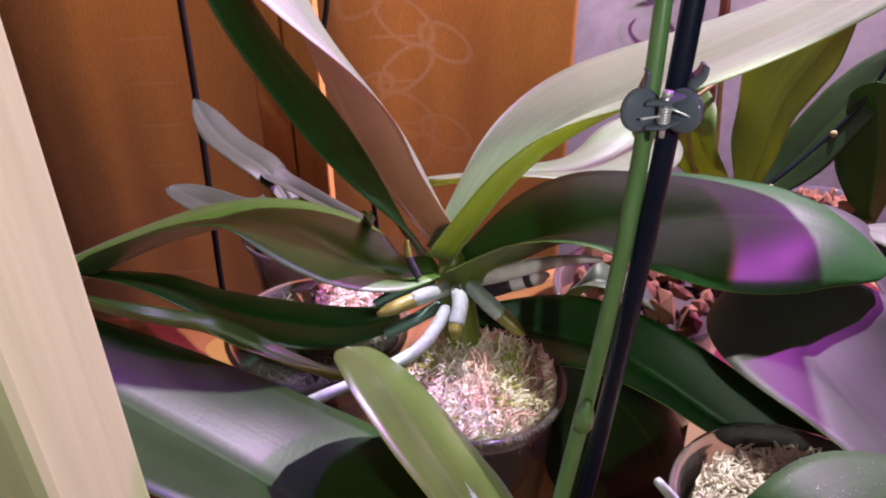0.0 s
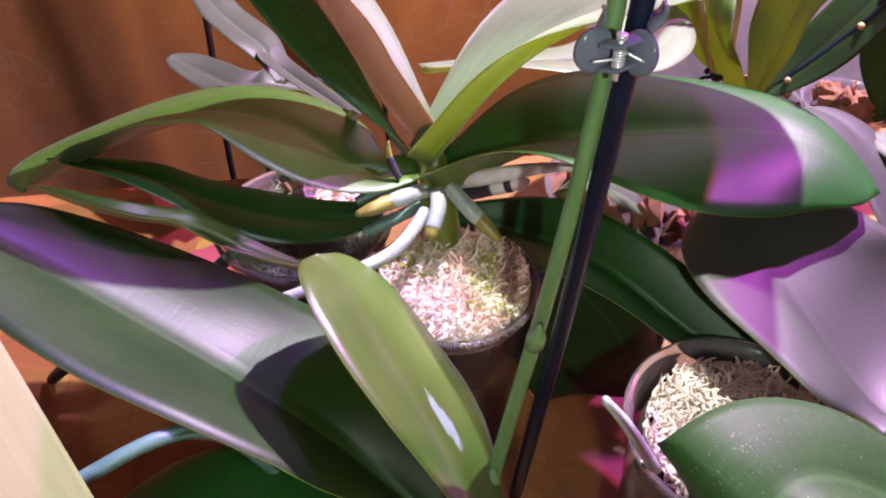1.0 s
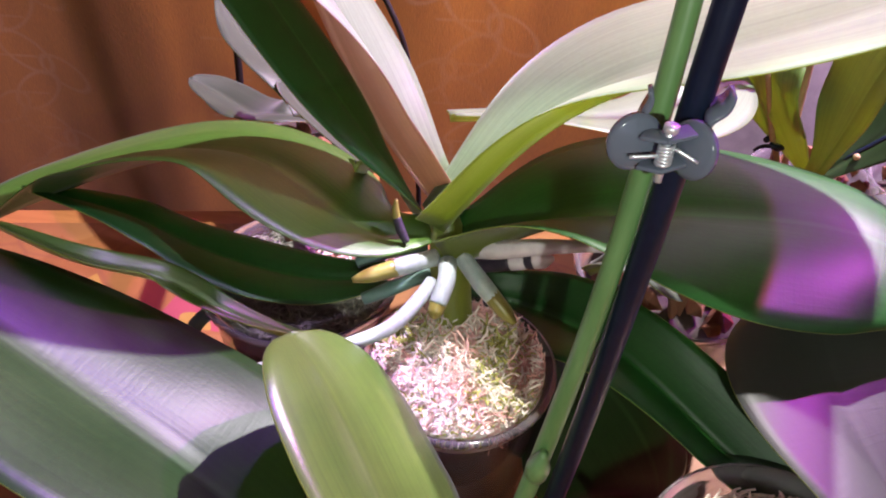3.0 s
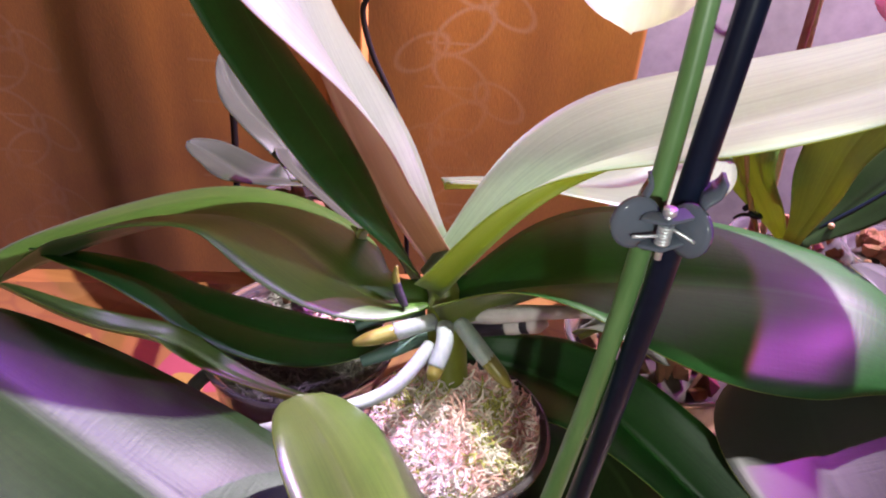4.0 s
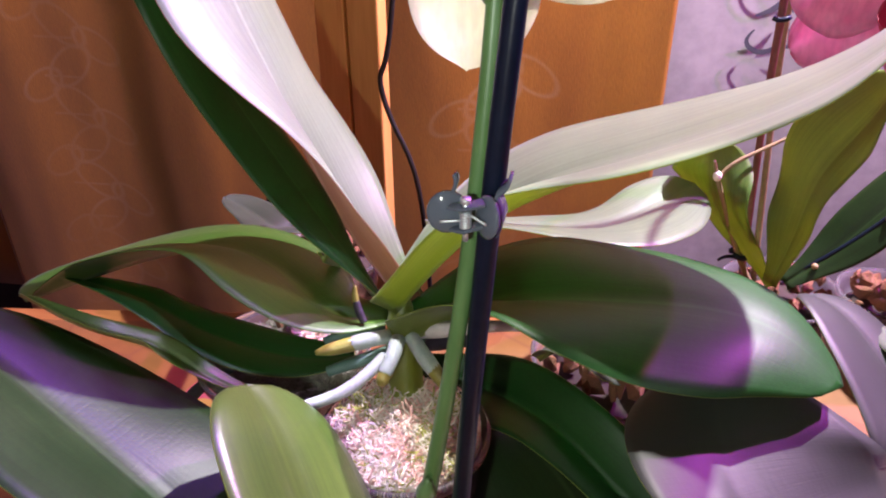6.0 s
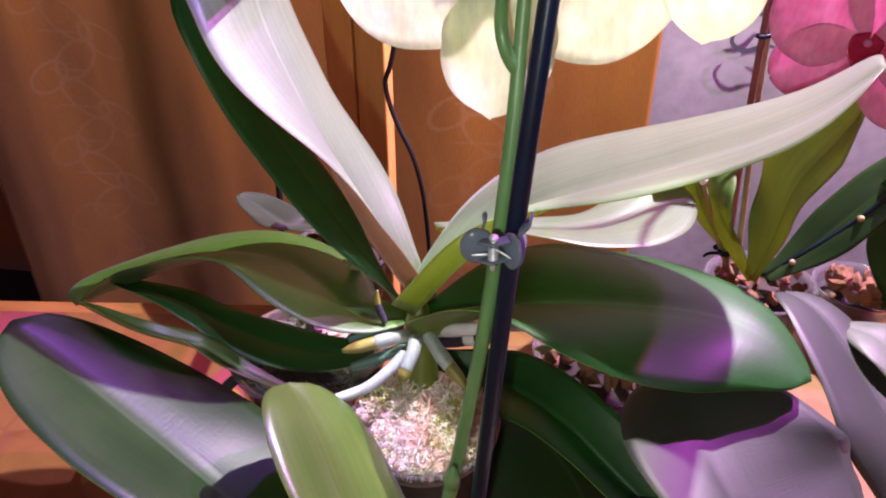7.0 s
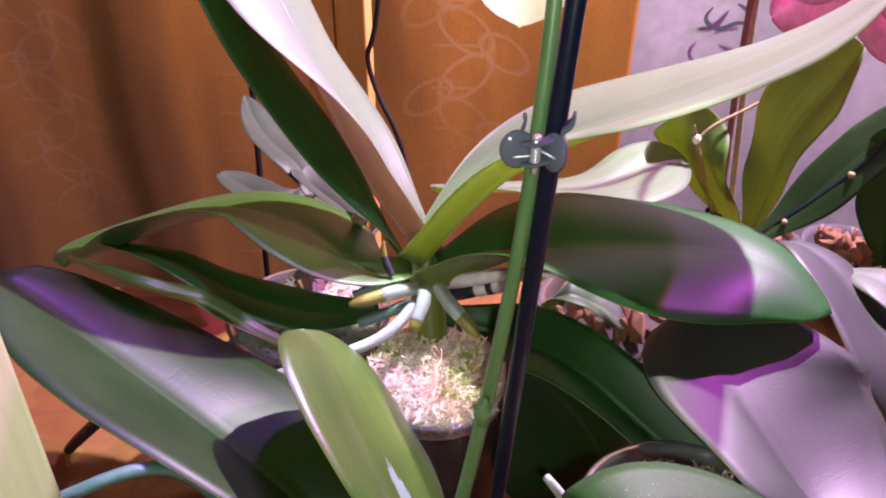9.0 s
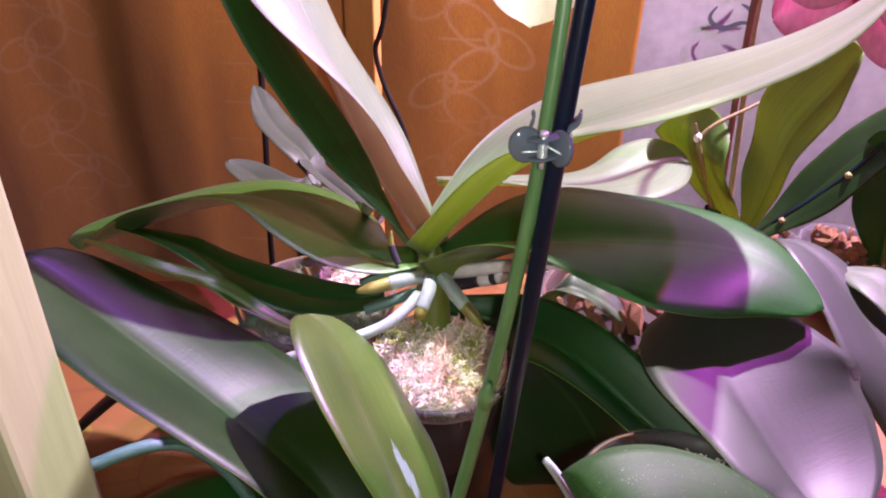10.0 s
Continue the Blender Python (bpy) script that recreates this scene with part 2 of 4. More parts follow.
POST_WOOD = wood("post_pale_wood", (0.27, 0.27, 0.15), (0.37, 0.365, 0.22), 2, 0.6)


math_cos, math_sin = math.cos, math.sin


def curtain_material(name, a, b, motif, strength, cols=0.62, origin=-0.97, step=0.122):
    """Satin cloth with a woven chain of overlapping rings, in columns."""
    m, n, l, p = shader(name)
    uv = n.new("ShaderNodeTexCoord")
    sep = n.new("ShaderNodeSeparateXYZ")
    l.new(uv.outputs["UV"], sep.inputs[0])

    def math(op, x, y=None):
        k = n.new("ShaderNodeMath")
        k.operation = op
        for i, v in enumerate((x, y)):
            if v is None:
                continue
            if isinstance(v, (int, float)):
                k.inputs[i].default_value = v
            else:
                l.new(v, k.inputs[i])
        return k.outputs[0]

    def petal_ring(cx, shift, turn, a, b):
        """The outline of one woven oval, repeated up the column."""
        dx = math("SUBTRACT", math("SUBTRACT", math("MODULO", math("ADD", sep.outputs[0], 10 * cols - origin), cols), cols / 2), cx)
        dz = math("SUBTRACT", math("MODULO", math("ADD", sep.outputs[1], 5 * step + shift), step), step / 2)
        c, q = math_cos(turn), math_sin(turn)
        u = math("DIVIDE", math("ADD", math("MULTIPLY", dx, c), math("MULTIPLY", dz, q)), a)
        v = math("DIVIDE", math("SUBTRACT", math("MULTIPLY", dz, c), math("MULTIPLY", dx, q)), b)
        d = math("SQRT", math("ADD", math("MULTIPLY", u, u), math("MULTIPLY", v, v)))
        k = n.new("ShaderNodeMapRange")
        k.interpolation_type = "SMOOTHSTEP"
        l.new(math("ABSOLUTE", math("SUBTRACT", d, 1.0)), k.inputs[0])
        k.inputs[1].default_value, k.inputs[2].default_value, k.inputs[3].default_value, k.inputs[4].default_value = 0.0, 0.20, 1.0, 0.0
        return k.outputs[0]

    motif_mask = None
    for cx, shift, turn, half, wide in ((0.0, 0.0, 40, 0.041, 0.022), (0.0, 0.061, -40, 0.041, 0.022), (-0.05, 0.03, 35, 0.036, 0.019), (0.05, 0.09, -35, 0.036, 0.019)):
        k = petal_ring(cx, shift, radians(turn), half, wide)
        motif_mask = k if motif_mask is None else math("MAXIMUM", motif_mask, k)
    side_x = math("ABSOLUTE", math("SUBTRACT", math("MODULO", math("ADD", sep.outputs[0], 10 * cols - origin + 0.17), cols / 2), cols / 4))
    bar_z = math("ABSOLUTE", math("SUBTRACT", math("MODULO", math("ADD", sep.outputs[1], 3.0), 0.058), 0.029))
    bars = math("MULTIPLY", math("LESS_THAN", side_x, 0.030), math("LESS_THAN", bar_z, 0.0018))
    motif_mask = math("MAXIMUM", motif_mask, math("MULTIPLY", bars, 0.8))
    wornout = ramp(n, l, noise_tex(n, l, 5.0, 3.0), (0.35, (0.15,) * 3), (0.7, (1.0,) * 3))
    fac = math("MULTIPLY", math("MULTIPLY", motif_mask, strength), wornout)
    weave = noise_tex(n, l, 500.0, 2.0, (1, 1, 0.3))
    folds = noise_tex(n, l, 4.5, 4.0, (1.6, 1, 0.5))
    col = ramp(n, l, folds, (0.3, a), (0.7, b))
    col = mix(n, l, 0.25, col, ramp(n, l, weave, (0.3, (0.6,) * 3), (0.7, (1.25,) * 3)), "MULTIPLY")
    col = mix(n, l, fac, col, motif)
    l.new(col, p.inputs["Base Color"])
    p.inputs["Roughness"].default_value = 0.48
    p.inputs["Sheen Weight"].default_value = 0.3
    bump(n, l, p, mix(n, l, 0.5, weave, folds), 0.3, 0.002)
    return m


CURTAIN_CLOTH = curtain_material("curtain_copper_satin", (0.25, 0.092, 0.004), (0.41, 0.168, 0.009), (0.52, 0.40, 0.24), 0.22)
SHEER_CLOTH = plain("curtain_lilac_white", (0.25, 0.235, 0.24), (0.36, 0.335, 0.34), 60.0, 0.7)
SCROLL_GREY = plain("curtain_scroll_print", (0.045, 0.045, 0.065), (0.075, 0.075, 0.095), 90.0, 0.7)

# ---- builders ----


def empty(name, at=(0, 0, 0)):
    ob = new(name)
    ob.empty_display_size = 0.02
    ob.location = at
    return ob


def finish(name, bm, mats, parent=None, label="", smooth=True):
    bmesh.ops.recalc_face_normals(bm, faces=bm.faces)
    me = bpy.data.meshes.new(name)
    bm.to_mesh(me)
    bm.free()
    for m in mats if isinstance(mats, (list, tuple)) else [mats]:
        me.materials.append(m)
    if smooth:
        me.polygons.foreach_set("use_smooth", [True] * len(me.polygons))
    ob = new(name, me)
    if parent is not None:
        ob.parent = parent
        ob.matrix_parent_inverse = Matrix.Translation(-parent.location)
    if label:
        ob["label"] = label
    return ob


part = finish


def box(name, lo, hi, mat, parent=None, label="", bevel=0.002):
    bm = bmesh.new()
    bmesh.ops.create_cube(bm, size=1.0)
    lo, hi = Vector(lo), Vector(hi)
    for v in bm.verts:
        v.co = Vector([(a + b) / 2 + c * (b - a) for a, b, c in zip(lo, hi, v.co)])
    if bevel:
        bmesh.ops.bevel(bm, geom=bm.edges[:], offset=bevel, segments=2, affect="EDGES", profile=0.6)
    return finish(name, bm, mat, parent, label, smooth=False)


def spline(points, n):
    """A natural cubic spline through evenly spaced points, as n samples."""
    c = np.array(points, float)
    k = len(c)
    if k == 2:
        return np.linspace(c[0], c[1], n)
    h = 1.0 / (k - 1)
    a = np.eye(k) * 4.0 + np.eye(k, k=1) + np.eye(k, k=-1)
    a[0], a[-1] = 0, 0
    a[0, 0] = a[-1, -1] = 1
    r = np.zeros_like(c)
    r[1:-1] = 6 * (c[2:] - 2 * c[1:-1] + c[:-2]) / h**2
    m = np.linalg.solve(a, r)
    s = np.linspace(0, 1, n)
    i = np.clip((s * (k - 1)).astype(int), 0, k - 2)
    u = s - i * h
    d = (c[i + 1] - c[i]) / h - h * (2 * m[i] + m[i + 1]) / 6
    return c[i] + d * u[:, None] + m[i] / 2 * (u**2)[:, None] + (m[i + 1] - m[i]) / (6 * h) * (u**3)[:, None]


def tube(name, points, radii, mat, parent=None, label="", n=24, sides=12, wobble=0.0):
    path = spline(points, n)
    rad = np.interp(np.linspace(0, 1, n), np.linspace(0, 1, len(radii)), radii)
    tan = np.gradient(path, axis=0)
    bm = bmesh.new()
    rings, side = [], Vector((1, 0, 0))
    for i in range(n):
        t = Vector(tan[i]).normalized()
        side = (side - t * side.dot(t))
        if side.length < 1e-4:
            side = t.orthogonal()
        side.normalize()
        up = t.cross(side)
        ring = []
        for j in range(sides):
            a = 2 * math.pi * j / sides
            r = rad[i] * (1 + wobble * noise.noise(Vector((path[i][0] * 90 + math.cos(a), path[i][1] * 90 + math.sin(a), path[i][2] * 90))))
            ring.append(bm.verts.new(Vector(path[i]) + (side * math.cos(a) + up * math.sin(a)) * r))
        rings.append(ring)
    for a, b in zip(rings, rings[1:]):
        for j in range(sides):
            bm.faces.new((a[j], a[(j + 1) % sides], b[(j + 1) % sides], b[j]))
    bm.faces.new(rings[0][::-1])
    bm.faces.new(rings[-1])
    return finish(name, bm, mat, parent, label)


def lathe(name, profile, at, mat, parent=None, label="", sides=48):
    bm = bmesh.new()
    rings = [[bm.verts.new((at[0] + r * math.cos(2 * math.pi * j / sides), at[1] + r * math.sin(2 * math.pi * j / sides), at[2] + z)) for j in range(sides)] for r, z in profile]
    for a, b in zip(rings, rings[1:]):
        for j in range(sides):
            bm.faces.new((a[j], a[(j + 1) % sides], b[(j + 1) % sides], b[j]))
    bm.faces.new(rings[0][::-1])
    bm.faces.new(rings[-1])
    return finish(name, bm, mat, parent, label)


def blade(name, mid, wl, wr, al, ar, top, under, parent, label="", thick=0.0016, base=0.35, along=44, across=7, arch=0.10, seed=0, blunt=2.2):
    """An orchid leaf: a midrib through five points, half-widths and rise angles (base, middle, tip) of its two halves."""
    s = np.linspace(0, 1, along)
    m = spline(mid, along)

    def q(v):
        a, b, c = v
        return a * (1 - s) * (1 - 2 * s) + b * 4 * s * (1 - s) + c * s * (2 * s - 1)

    tan = np.gradient(m, axis=0)
    tan /= np.linalg.norm(tan, axis=1)[:, None]
    h = np.cross(tan, [0, 0, 1])
    h /= np.linalg.norm(h, axis=1)[:, None]
    nor = np.cross(h, tan)
    e = np.clip((s - 0.55) / 0.45, 0, 1)
    b = np.clip(s / 0.4, 0, 1)
    pr = np.sqrt(np.clip(1 - e**blunt, 0, 1)) * (base + (1 - base) * b * b * (3 - 2 * b))
    pr[-1] = 0.02
    bm = bmesh.new()
    uv = bm.loops.layers.uv.new("UVMap")
    top_v, low_v, us = [], [], []
    for i in range(along):
        row_t, row_l = [], []
        for k in range(-across, across + 1):
            f = abs(k) / across
            w = q(wl if k < 0 else wr)[i] * pr[i]
            a = radians(float(q(al if k < 0 else ar)[i]))
            d = (-h[i] if k < 0 else h[i]) * math.cos(a) + nor[i] * math.sin(a)
            n2 = nor[i] * math.cos(a) - (-h[i] if k < 0 else h[i]) * math.sin(a)
            wave = 0.0011 * noise.noise(Vector((s[i] * 7 + seed * 3.1, k * 0.35, seed))) * f
            co = m[i] + d * w * f + n2 * (arch * w * (f * (1 - f) * 2.2) + wave - 0.0012 * max(0, 1 - abs(k) / 1.5) * (1 - s[i]))
            th = thick * (1 - 0.7 * f**3) * (0.35 + 0.65 * min(1, (1 - s[i]) * 6)) * (1 + 1.2 * max(0, 0.25 - s[i]))
            row_t.append(bm.verts.new(co))
            row_l.append(bm.verts.new(co - n2 * th - nor[i] * 0.0016 * max(0, 1 - abs(k) / 1.5) * (1 - s[i])))
        top_v.append(row_t)
        low_v.append(row_l)
    w = 2 * across

    def face(vs, coords, idx):
        fc = bm.faces.new(vs)
        fc.material_index = idx
        for lp, c in zip(fc.loops, coords):
            lp[uv].uv = c

    for i in range(along - 1):
        for k in range(w):
            c = [(k / w, s[i]), ((k + 1) / w, s[i]), ((k + 1) / w, s[i + 1]), (k / w, s[i + 1])]
            face((top_v[i][k], top_v[i][k + 1], top_v[i + 1][k + 1], top_v[i + 1][k]), c, 0)
            face((low_v[i][k + 1], low_v[i][k], low_v[i + 1][k], low_v[i + 1][k + 1]), [c[1], c[0], c[3], c[2]], 1)
        for k, o in ((0, 1), (w, 0)):
            vs = (top_v[i][k], top_v[i + 1][k], low_v[i + 1][k], low_v[i][k])
            face(vs if o else vs[::-1], [(k / w, s[i])] * 4, 1)
    for i in (0, along - 1):
        for k in range(w):
            vs = (top_v[i][k], low_v[i][k], low_v[i][k + 1], top_v[i][k + 1])
            face(vs if i == 0 else vs[::-1], [(k / w, s[i])] * 4, 1)
    return finish(name, bm, [top, under], parent, label)


def fibres(name, at, radius, height, count, mats, parent, label, seed, length=0.020, thick=0.00042, dome=0.008):
    """A tangled heap of moss strands on a round bed."""
    rnd = random.Random(seed)
    bm = bmesh.new()
    for _ in range(count):
        r, a = radius * math.sqrt(rnd.random()) * 0.97, rnd.random() * 2 * math.pi
        z = at[2] + dome * (1 - (r / radius) ** 2) + rnd.random() * height
        p = Vector((at[0] + r * math.cos(a), at[1] + r * math.sin(a), z))
        d = Vector((rnd.gauss(0, 1), rnd.gauss(0, 1), rnd.gauss(0, 0.35))).normalized()
        prev = None
        patch = noise.noise(Vector((p.x * 60, p.y * 60, seed))) + rnd.gauss(0, 0.12)
        idx = 1 if patch > 0.34 else len(mats) - 1 if patch < -0.14 else 0
        t = thick * (0.6 + 0.9 * rnd.random())
        for k in range(5):
            side = d.cross(Vector((0, 0, 1)))
            side = (side.normalized() if side.length > 1e-3 else Vector((1, 0, 0))) * t
            up = side.cross(d).normalized() * t
            ring = [bm.verts.new(p + o) for o in (side, up, -side, -up)]
            if prev:
                for j in range(4):
                    bm.faces.new((prev[j], prev[(j + 1) % 4], ring[(j + 1) % 4], ring[j])).material_index = idx
            prev = ring
            p = p + d * length / 4 * (0.7 + 0.6 * rnd.random())
            off = Vector((p.x - at[0], p.y - at[1]))
            if off.length > radius * 0.97:
                off *= radius * 0.97 / off.length
                p.x, p.y = at[0] + off.x, at[1] + off.y
            d = (d + Vector((rnd.gauss(0, 0.5), rnd.gauss(0, 0.5), rnd.gauss(-0.05, 0.25)))).normalized()
    return tagged(finish(name, bm, mats, parent, label), kind="stuff")


CHIPS = []


def chunks(at, radius, count, size, parent, seed, height=0.01):
    """Bark chips, each an object of its own on one of a few shared meshes."""
    rnd = random.Random(seed)
    while len(CHIPS) < 6:
        bm = bmesh.new()
        bmesh.ops.create_icosphere(bm, subdivisions=1, radius=1.0)
        for v in bm.verts:
            v.co = Vector((v.co.x, v.co.y * 0.75, v.co.z * 0.45)) * (0.75 + 0.5 * rnd.random())
        me = bpy.data.meshes.new("bark_chip")
        bm.to_mesh(me)
        bm.free()
        me.materials.append(BARK)
        CHIPS.append(me)
    for _ in range(count):
        r, a = radius * math.sqrt(rnd.random()) * 0.92, rnd.random() * 2 * math.pi
        ob = new("bark_chip", rnd.choice(CHIPS))
        ob.location = (at[0] + r * math.cos(a), at[1] + r * math.sin(a), at[2] + rnd.random() * height)
        ob.rotation_euler = (rnd.random() * 6, rnd.random() * 6, rnd.random() * 6)
        ob.scale = (size * (0.5 + rnd.random()),) * 3
        ob.parent = parent
        ob.matrix_parent_inverse = Matrix.Translation(-parent.location)


def clear_pot(name, at, r_top, r_low, height, label, fill, seed):
    """A clear tapered grow pot with a rolled rim, dark filling and ribs."""
    pot = tagged(empty(name, at), label, "flower pot")
    t = 0.0012
    lathe("pot_wall", [(r_low, 0), (r_top - 0.002, height - 0.006), (r_top - 0.001, height - 0.005), (r_top + 0.002, height - 0.003), (r_top + 0.0025, height), (r_top + 0.0005, height + 0.001),
                       (r_top - 0.001 - t, height - 0.002), (r_top - 0.002 - t, height - 0.006), (r_low - t, t)], at, POT_CLEAR, pot, "clear smoky plastic wall")
    lathe("potting_mix", [(r_low - 0.004, 0.003), (r_top - 0.007, height - 0.016), (r_top * 0.5, height - 0.010), (0.002, height - 0.008)], at, fill, pot, "dark mix seen through the wall")
    return pot


# ---- setting ----
box("wall_window", (-2.2, 1.16, -0.75), (2.2, 1.26, 1.75), WALL_PAINT, bevel=0)
tagged(bpy.data.objects["wall_window"], "mauve painted wall behind the curtains", "wall", kind="structure")
tagged(box("wall_behind", (-2.2, -1.6, -0.75), (2.2, -1.5, 1.75), WALL_PAINT, bevel=0), "plain wall behind the viewer", "wall", kind="structure")
tagged(box("wall_west", (-2.3, -1.6, -0.75), (-2.2, 1.26, 1.75), WALL_PAINT, bevel=0), "plain side wall", "wall", kind="structure")
tagged(box("wall_east", (2.2, -1.6, -0.75), (2.3, 1.26, 1.75), WALL_PAINT, bevel=0), "plain side wall", "wall", kind="structure")
tagged(box("ceiling", (-2.3, -1.6, 1.75), (2.3, 1.26, 1.85), PAINT_WHITE, bevel=0), "white ceiling", "ceiling", kind="structure")
tagged(box("floor", (-2.3, -1.6, -0.85), (2.3, 1.26, -0.75), SKIRT_DARK, bevel=0), "dark floor", "floor", kind="structure")
tagged(box("baseboard", (-2.2, 1.10, -0.75), (2.2, 1.157, -0.25), SKIRT_DARK), "dark panel along the wall below the window", "baseboard", kind="structure")


def plank_table():
    """A table of orange boards; its back edge runs a little askew to the view."""
    table = tagged(empty("wooden_table", (0, 0.2, -0.03)), "orange varnished wooden table of narrow boards", "table")
    turn = Matrix.Rotation(radians(10.5), 4, "Z")
    for i in range(12):
        lo, hi = -0.45 + i * 0.08, -0.45 + (i + 1) * 0.08 - 0.0015
        ob = box("plank", (-0.75, lo, -0.024), (0.75, hi, -0.002), TABLE_WOOD, None, "", 0.0012)
        ob.data.transform(Matrix.Translation((0.0, 0.08, 0)) @ turn)
        ob.parent = table
        ob.matrix_parent_inverse = Matrix.Translation((0, -0.2, 0.03))
    for x, y in ((-0.6, -0.38), (0.6, -0.38), (-0.6, 0.42), (0.6, 0.42)):
        ob = box("leg", (x - 0.02, y - 0.02, -0.75), (x + 0.02, y + 0.02, -0.022), TABLE_WOOD, None, "", 0.003)
        ob.data.transform(Matrix.Translation((0.0, 0.08, 0)) @ turn)
        ob.parent = table
        ob.matrix_parent_inverse = Matrix.Translation((0, -0.2, 0.03))
    return table


plank_table()


def printed_cloth():
    """Oilcloth over the table: peach with loose yellow and magenta blotches and thin brown lines."""
    m, n, l, p = shader("oilcloth_print")
    blot = n.new("ShaderNodeTexVoronoi")
    blot.inputs["Scale"].default_value, blot.inputs["Randomness"].default_value = 13.0, 1.0
    co = n.new("ShaderNodeTexCoord")
    warp = n.new("ShaderNodeTexNoise")
    warp.inputs["Scale"].default_value = 9.0
    l.new(co.outputs["Object"], warp.inputs["Vector"])
    l.new(mix(n, l, 0.10, co.outputs["Object"], warp.outputs["Color"], "LINEAR_LIGHT"), blot.inputs["Vector"])
    hue = n.new("ShaderNodeSeparateColor")
    l.new(blot.outputs["Color"], hue.inputs[0])
    r = n.new("ShaderNodeValToRGB")
    r.color_ramp.interpolation = "CONSTANT"
    e = r.color_ramp.elements
    for _ in range(2):
        e.new(0.5)
    for k, (at, c) in zip(e, ((0.0, (0.22, 0.088, 0.024)), (0.40, (0.25, 0.110, 0.034)), (0.80, (0.27, 0.048, 0.066)), (0.90, (0.30, 0.180, 0.034)))):
        k.position, k.color = at, (*c, 1)
    l.new(hue.outputs[0], r.inputs[0])
    edge = n.new("ShaderNodeTexVoronoi")
    edge.feature = "DISTANCE_TO_EDGE"
    edge.inputs["Scale"].default_value = 9.0
    l.new(co.outputs["Object"], edge.inputs["Vector"])
    line = ramp(n, l, edge.outputs["Distance"], (0.0, (0.5, 0.5, 0.5)), (0.02, (0, 0, 0)))
    col = mix(n, l, line, r.outputs[0], (0.17, 0.055, 0.03))
    worn = noise_tex(n, l, 35.0, 4.0)
    l.new(mix(n, l, 0.45, col, ramp(n, l, worn, (0.3, (0.7, 0.7, 0.7)), (0.7, (1.15, 1.15, 1.15))), "MULTIPLY"), p.inputs["Base Color"])
    p.inputs["Roughness"].default_value = 0.6
    bump(n, l, p, worn, 0.2, 0.001)
    bm = bmesh.new()
    nx, ny = 40, 26
    top = [[bm.verts.new((-0.73 + 1.46 * i / nx, -0.43 + 0.92 * j / ny, -0.0004 * (1 + noise.noise(Vector((i * 0.4, j * 0.4, 2)))))) for j in range(ny + 1)] for i in range(nx + 1)]
    low = [[bm.verts.new((v.co.x, v.co.y, -0.0018)) for v in row] for row in top]
    for i in range(nx):
        for j in range(ny):
            bm.faces.new((top[i][j], top[i + 1][j], top[i + 1][j + 1], top[i][j + 1]))
            bm.faces.new((low[i][j], low[i][j + 1], low[i + 1][j + 1], low[i + 1][j]))
    for i in range(nx):
        for j in (0, ny):
            bm.faces.new((top[i][j], low[i][j], low[i + 1][j], top[i + 1][j]))
    for j in range(ny):
        for i in (0, nx):
            bm.faces.new((top[i][j], top[i][j + 1], low[i][j + 1], low[i][j]))
    bm.transform(Matrix.Translation((0.0, 0.08, 0)) @ Matrix.Rotation(radians(10.5), 4, "Z"))
    return tagged(finish("tablecloth", bm, m), "peach oilcloth with magenta and yellow print on the table", "tablecloth")


printed_cloth()


def curtain(name, x0, x1, y, z0, z1, mat, amp, freq, label, seed):
    """A hanging cloth with soft vertical folds and real thickness."""
    bm = bmesh.new()
    uv = bm.loops.layers.uv.new("UVMap")
    nx, nz = 190, 36
    grid = []
    for layer in (0.0, 0.0015):
        g = []
        for i in range(nx + 1):
            x = x0 + (x1 - x0) * i / nx
            col = []
            for j in range(nz + 1):
                z = z0 + (z1 - z0) * j / nz
                f = amp * math.sin(freq * x + 0.8 * math.sin(2.1 * x + seed)) + amp * 0.5 * noise.noise(Vector((x * 7, z * 0.8, seed)))
                f += 0.25 * amp * noise.noise(Vector((x * 18, z * 5, seed + 4)))
                col.append(bm.verts.new((x, y + f + layer, z)))
            g.append(col)
        grid.append(g)
    for k, g in enumerate(grid):
        for i in range(nx):
            for j in range(nz):
                vs = [g[i][j], g[i + 1][j], g[i + 1][j + 1], g[i][j + 1]]
                fc = bm.faces.new(vs if k == 0 else vs[::-1])
                for lp in fc.loops:
                    lp[uv].uv = (lp.vert.co.x, lp.vert.co.z)
    a, b = grid
    for i in range(nx):
        for j in (0, nz):
            bm.faces.new((a[i][j], b[i][j], b[i + 1][j], a[i + 1][j]))
    for j in range(nz):
        for i in (0, nx):
            bm.faces.new((a[i][j], a[i][j + 1], b[i][j + 1], b[i][j]))
    return tagged(finish(name, bm, mat), label, "curtain")


curtain("satin_curtain", -0.862, 0.172, 0.985, -0.46, 1.6, CURTAIN_CLOTH, 0.006, 17.0, "copper-brown satin curtain with woven rings, hanging in folds", 1.0)
curtain("satin_curtain", -1.45, -0.858, 1.000, -0.362, 1.6, CURTAIN_CLOTH, 0.006, 14.0, "shorter copper-brown satin curtain at the window's end", 3.0)
sheer = curtain("pale_curtain", 0.12, 1.3, 1.012, -0.362, 1.6, SHEER_CLOTH, 0.005, 30.0, "lilac-white curtain printed with grey scrolls", 5.0)


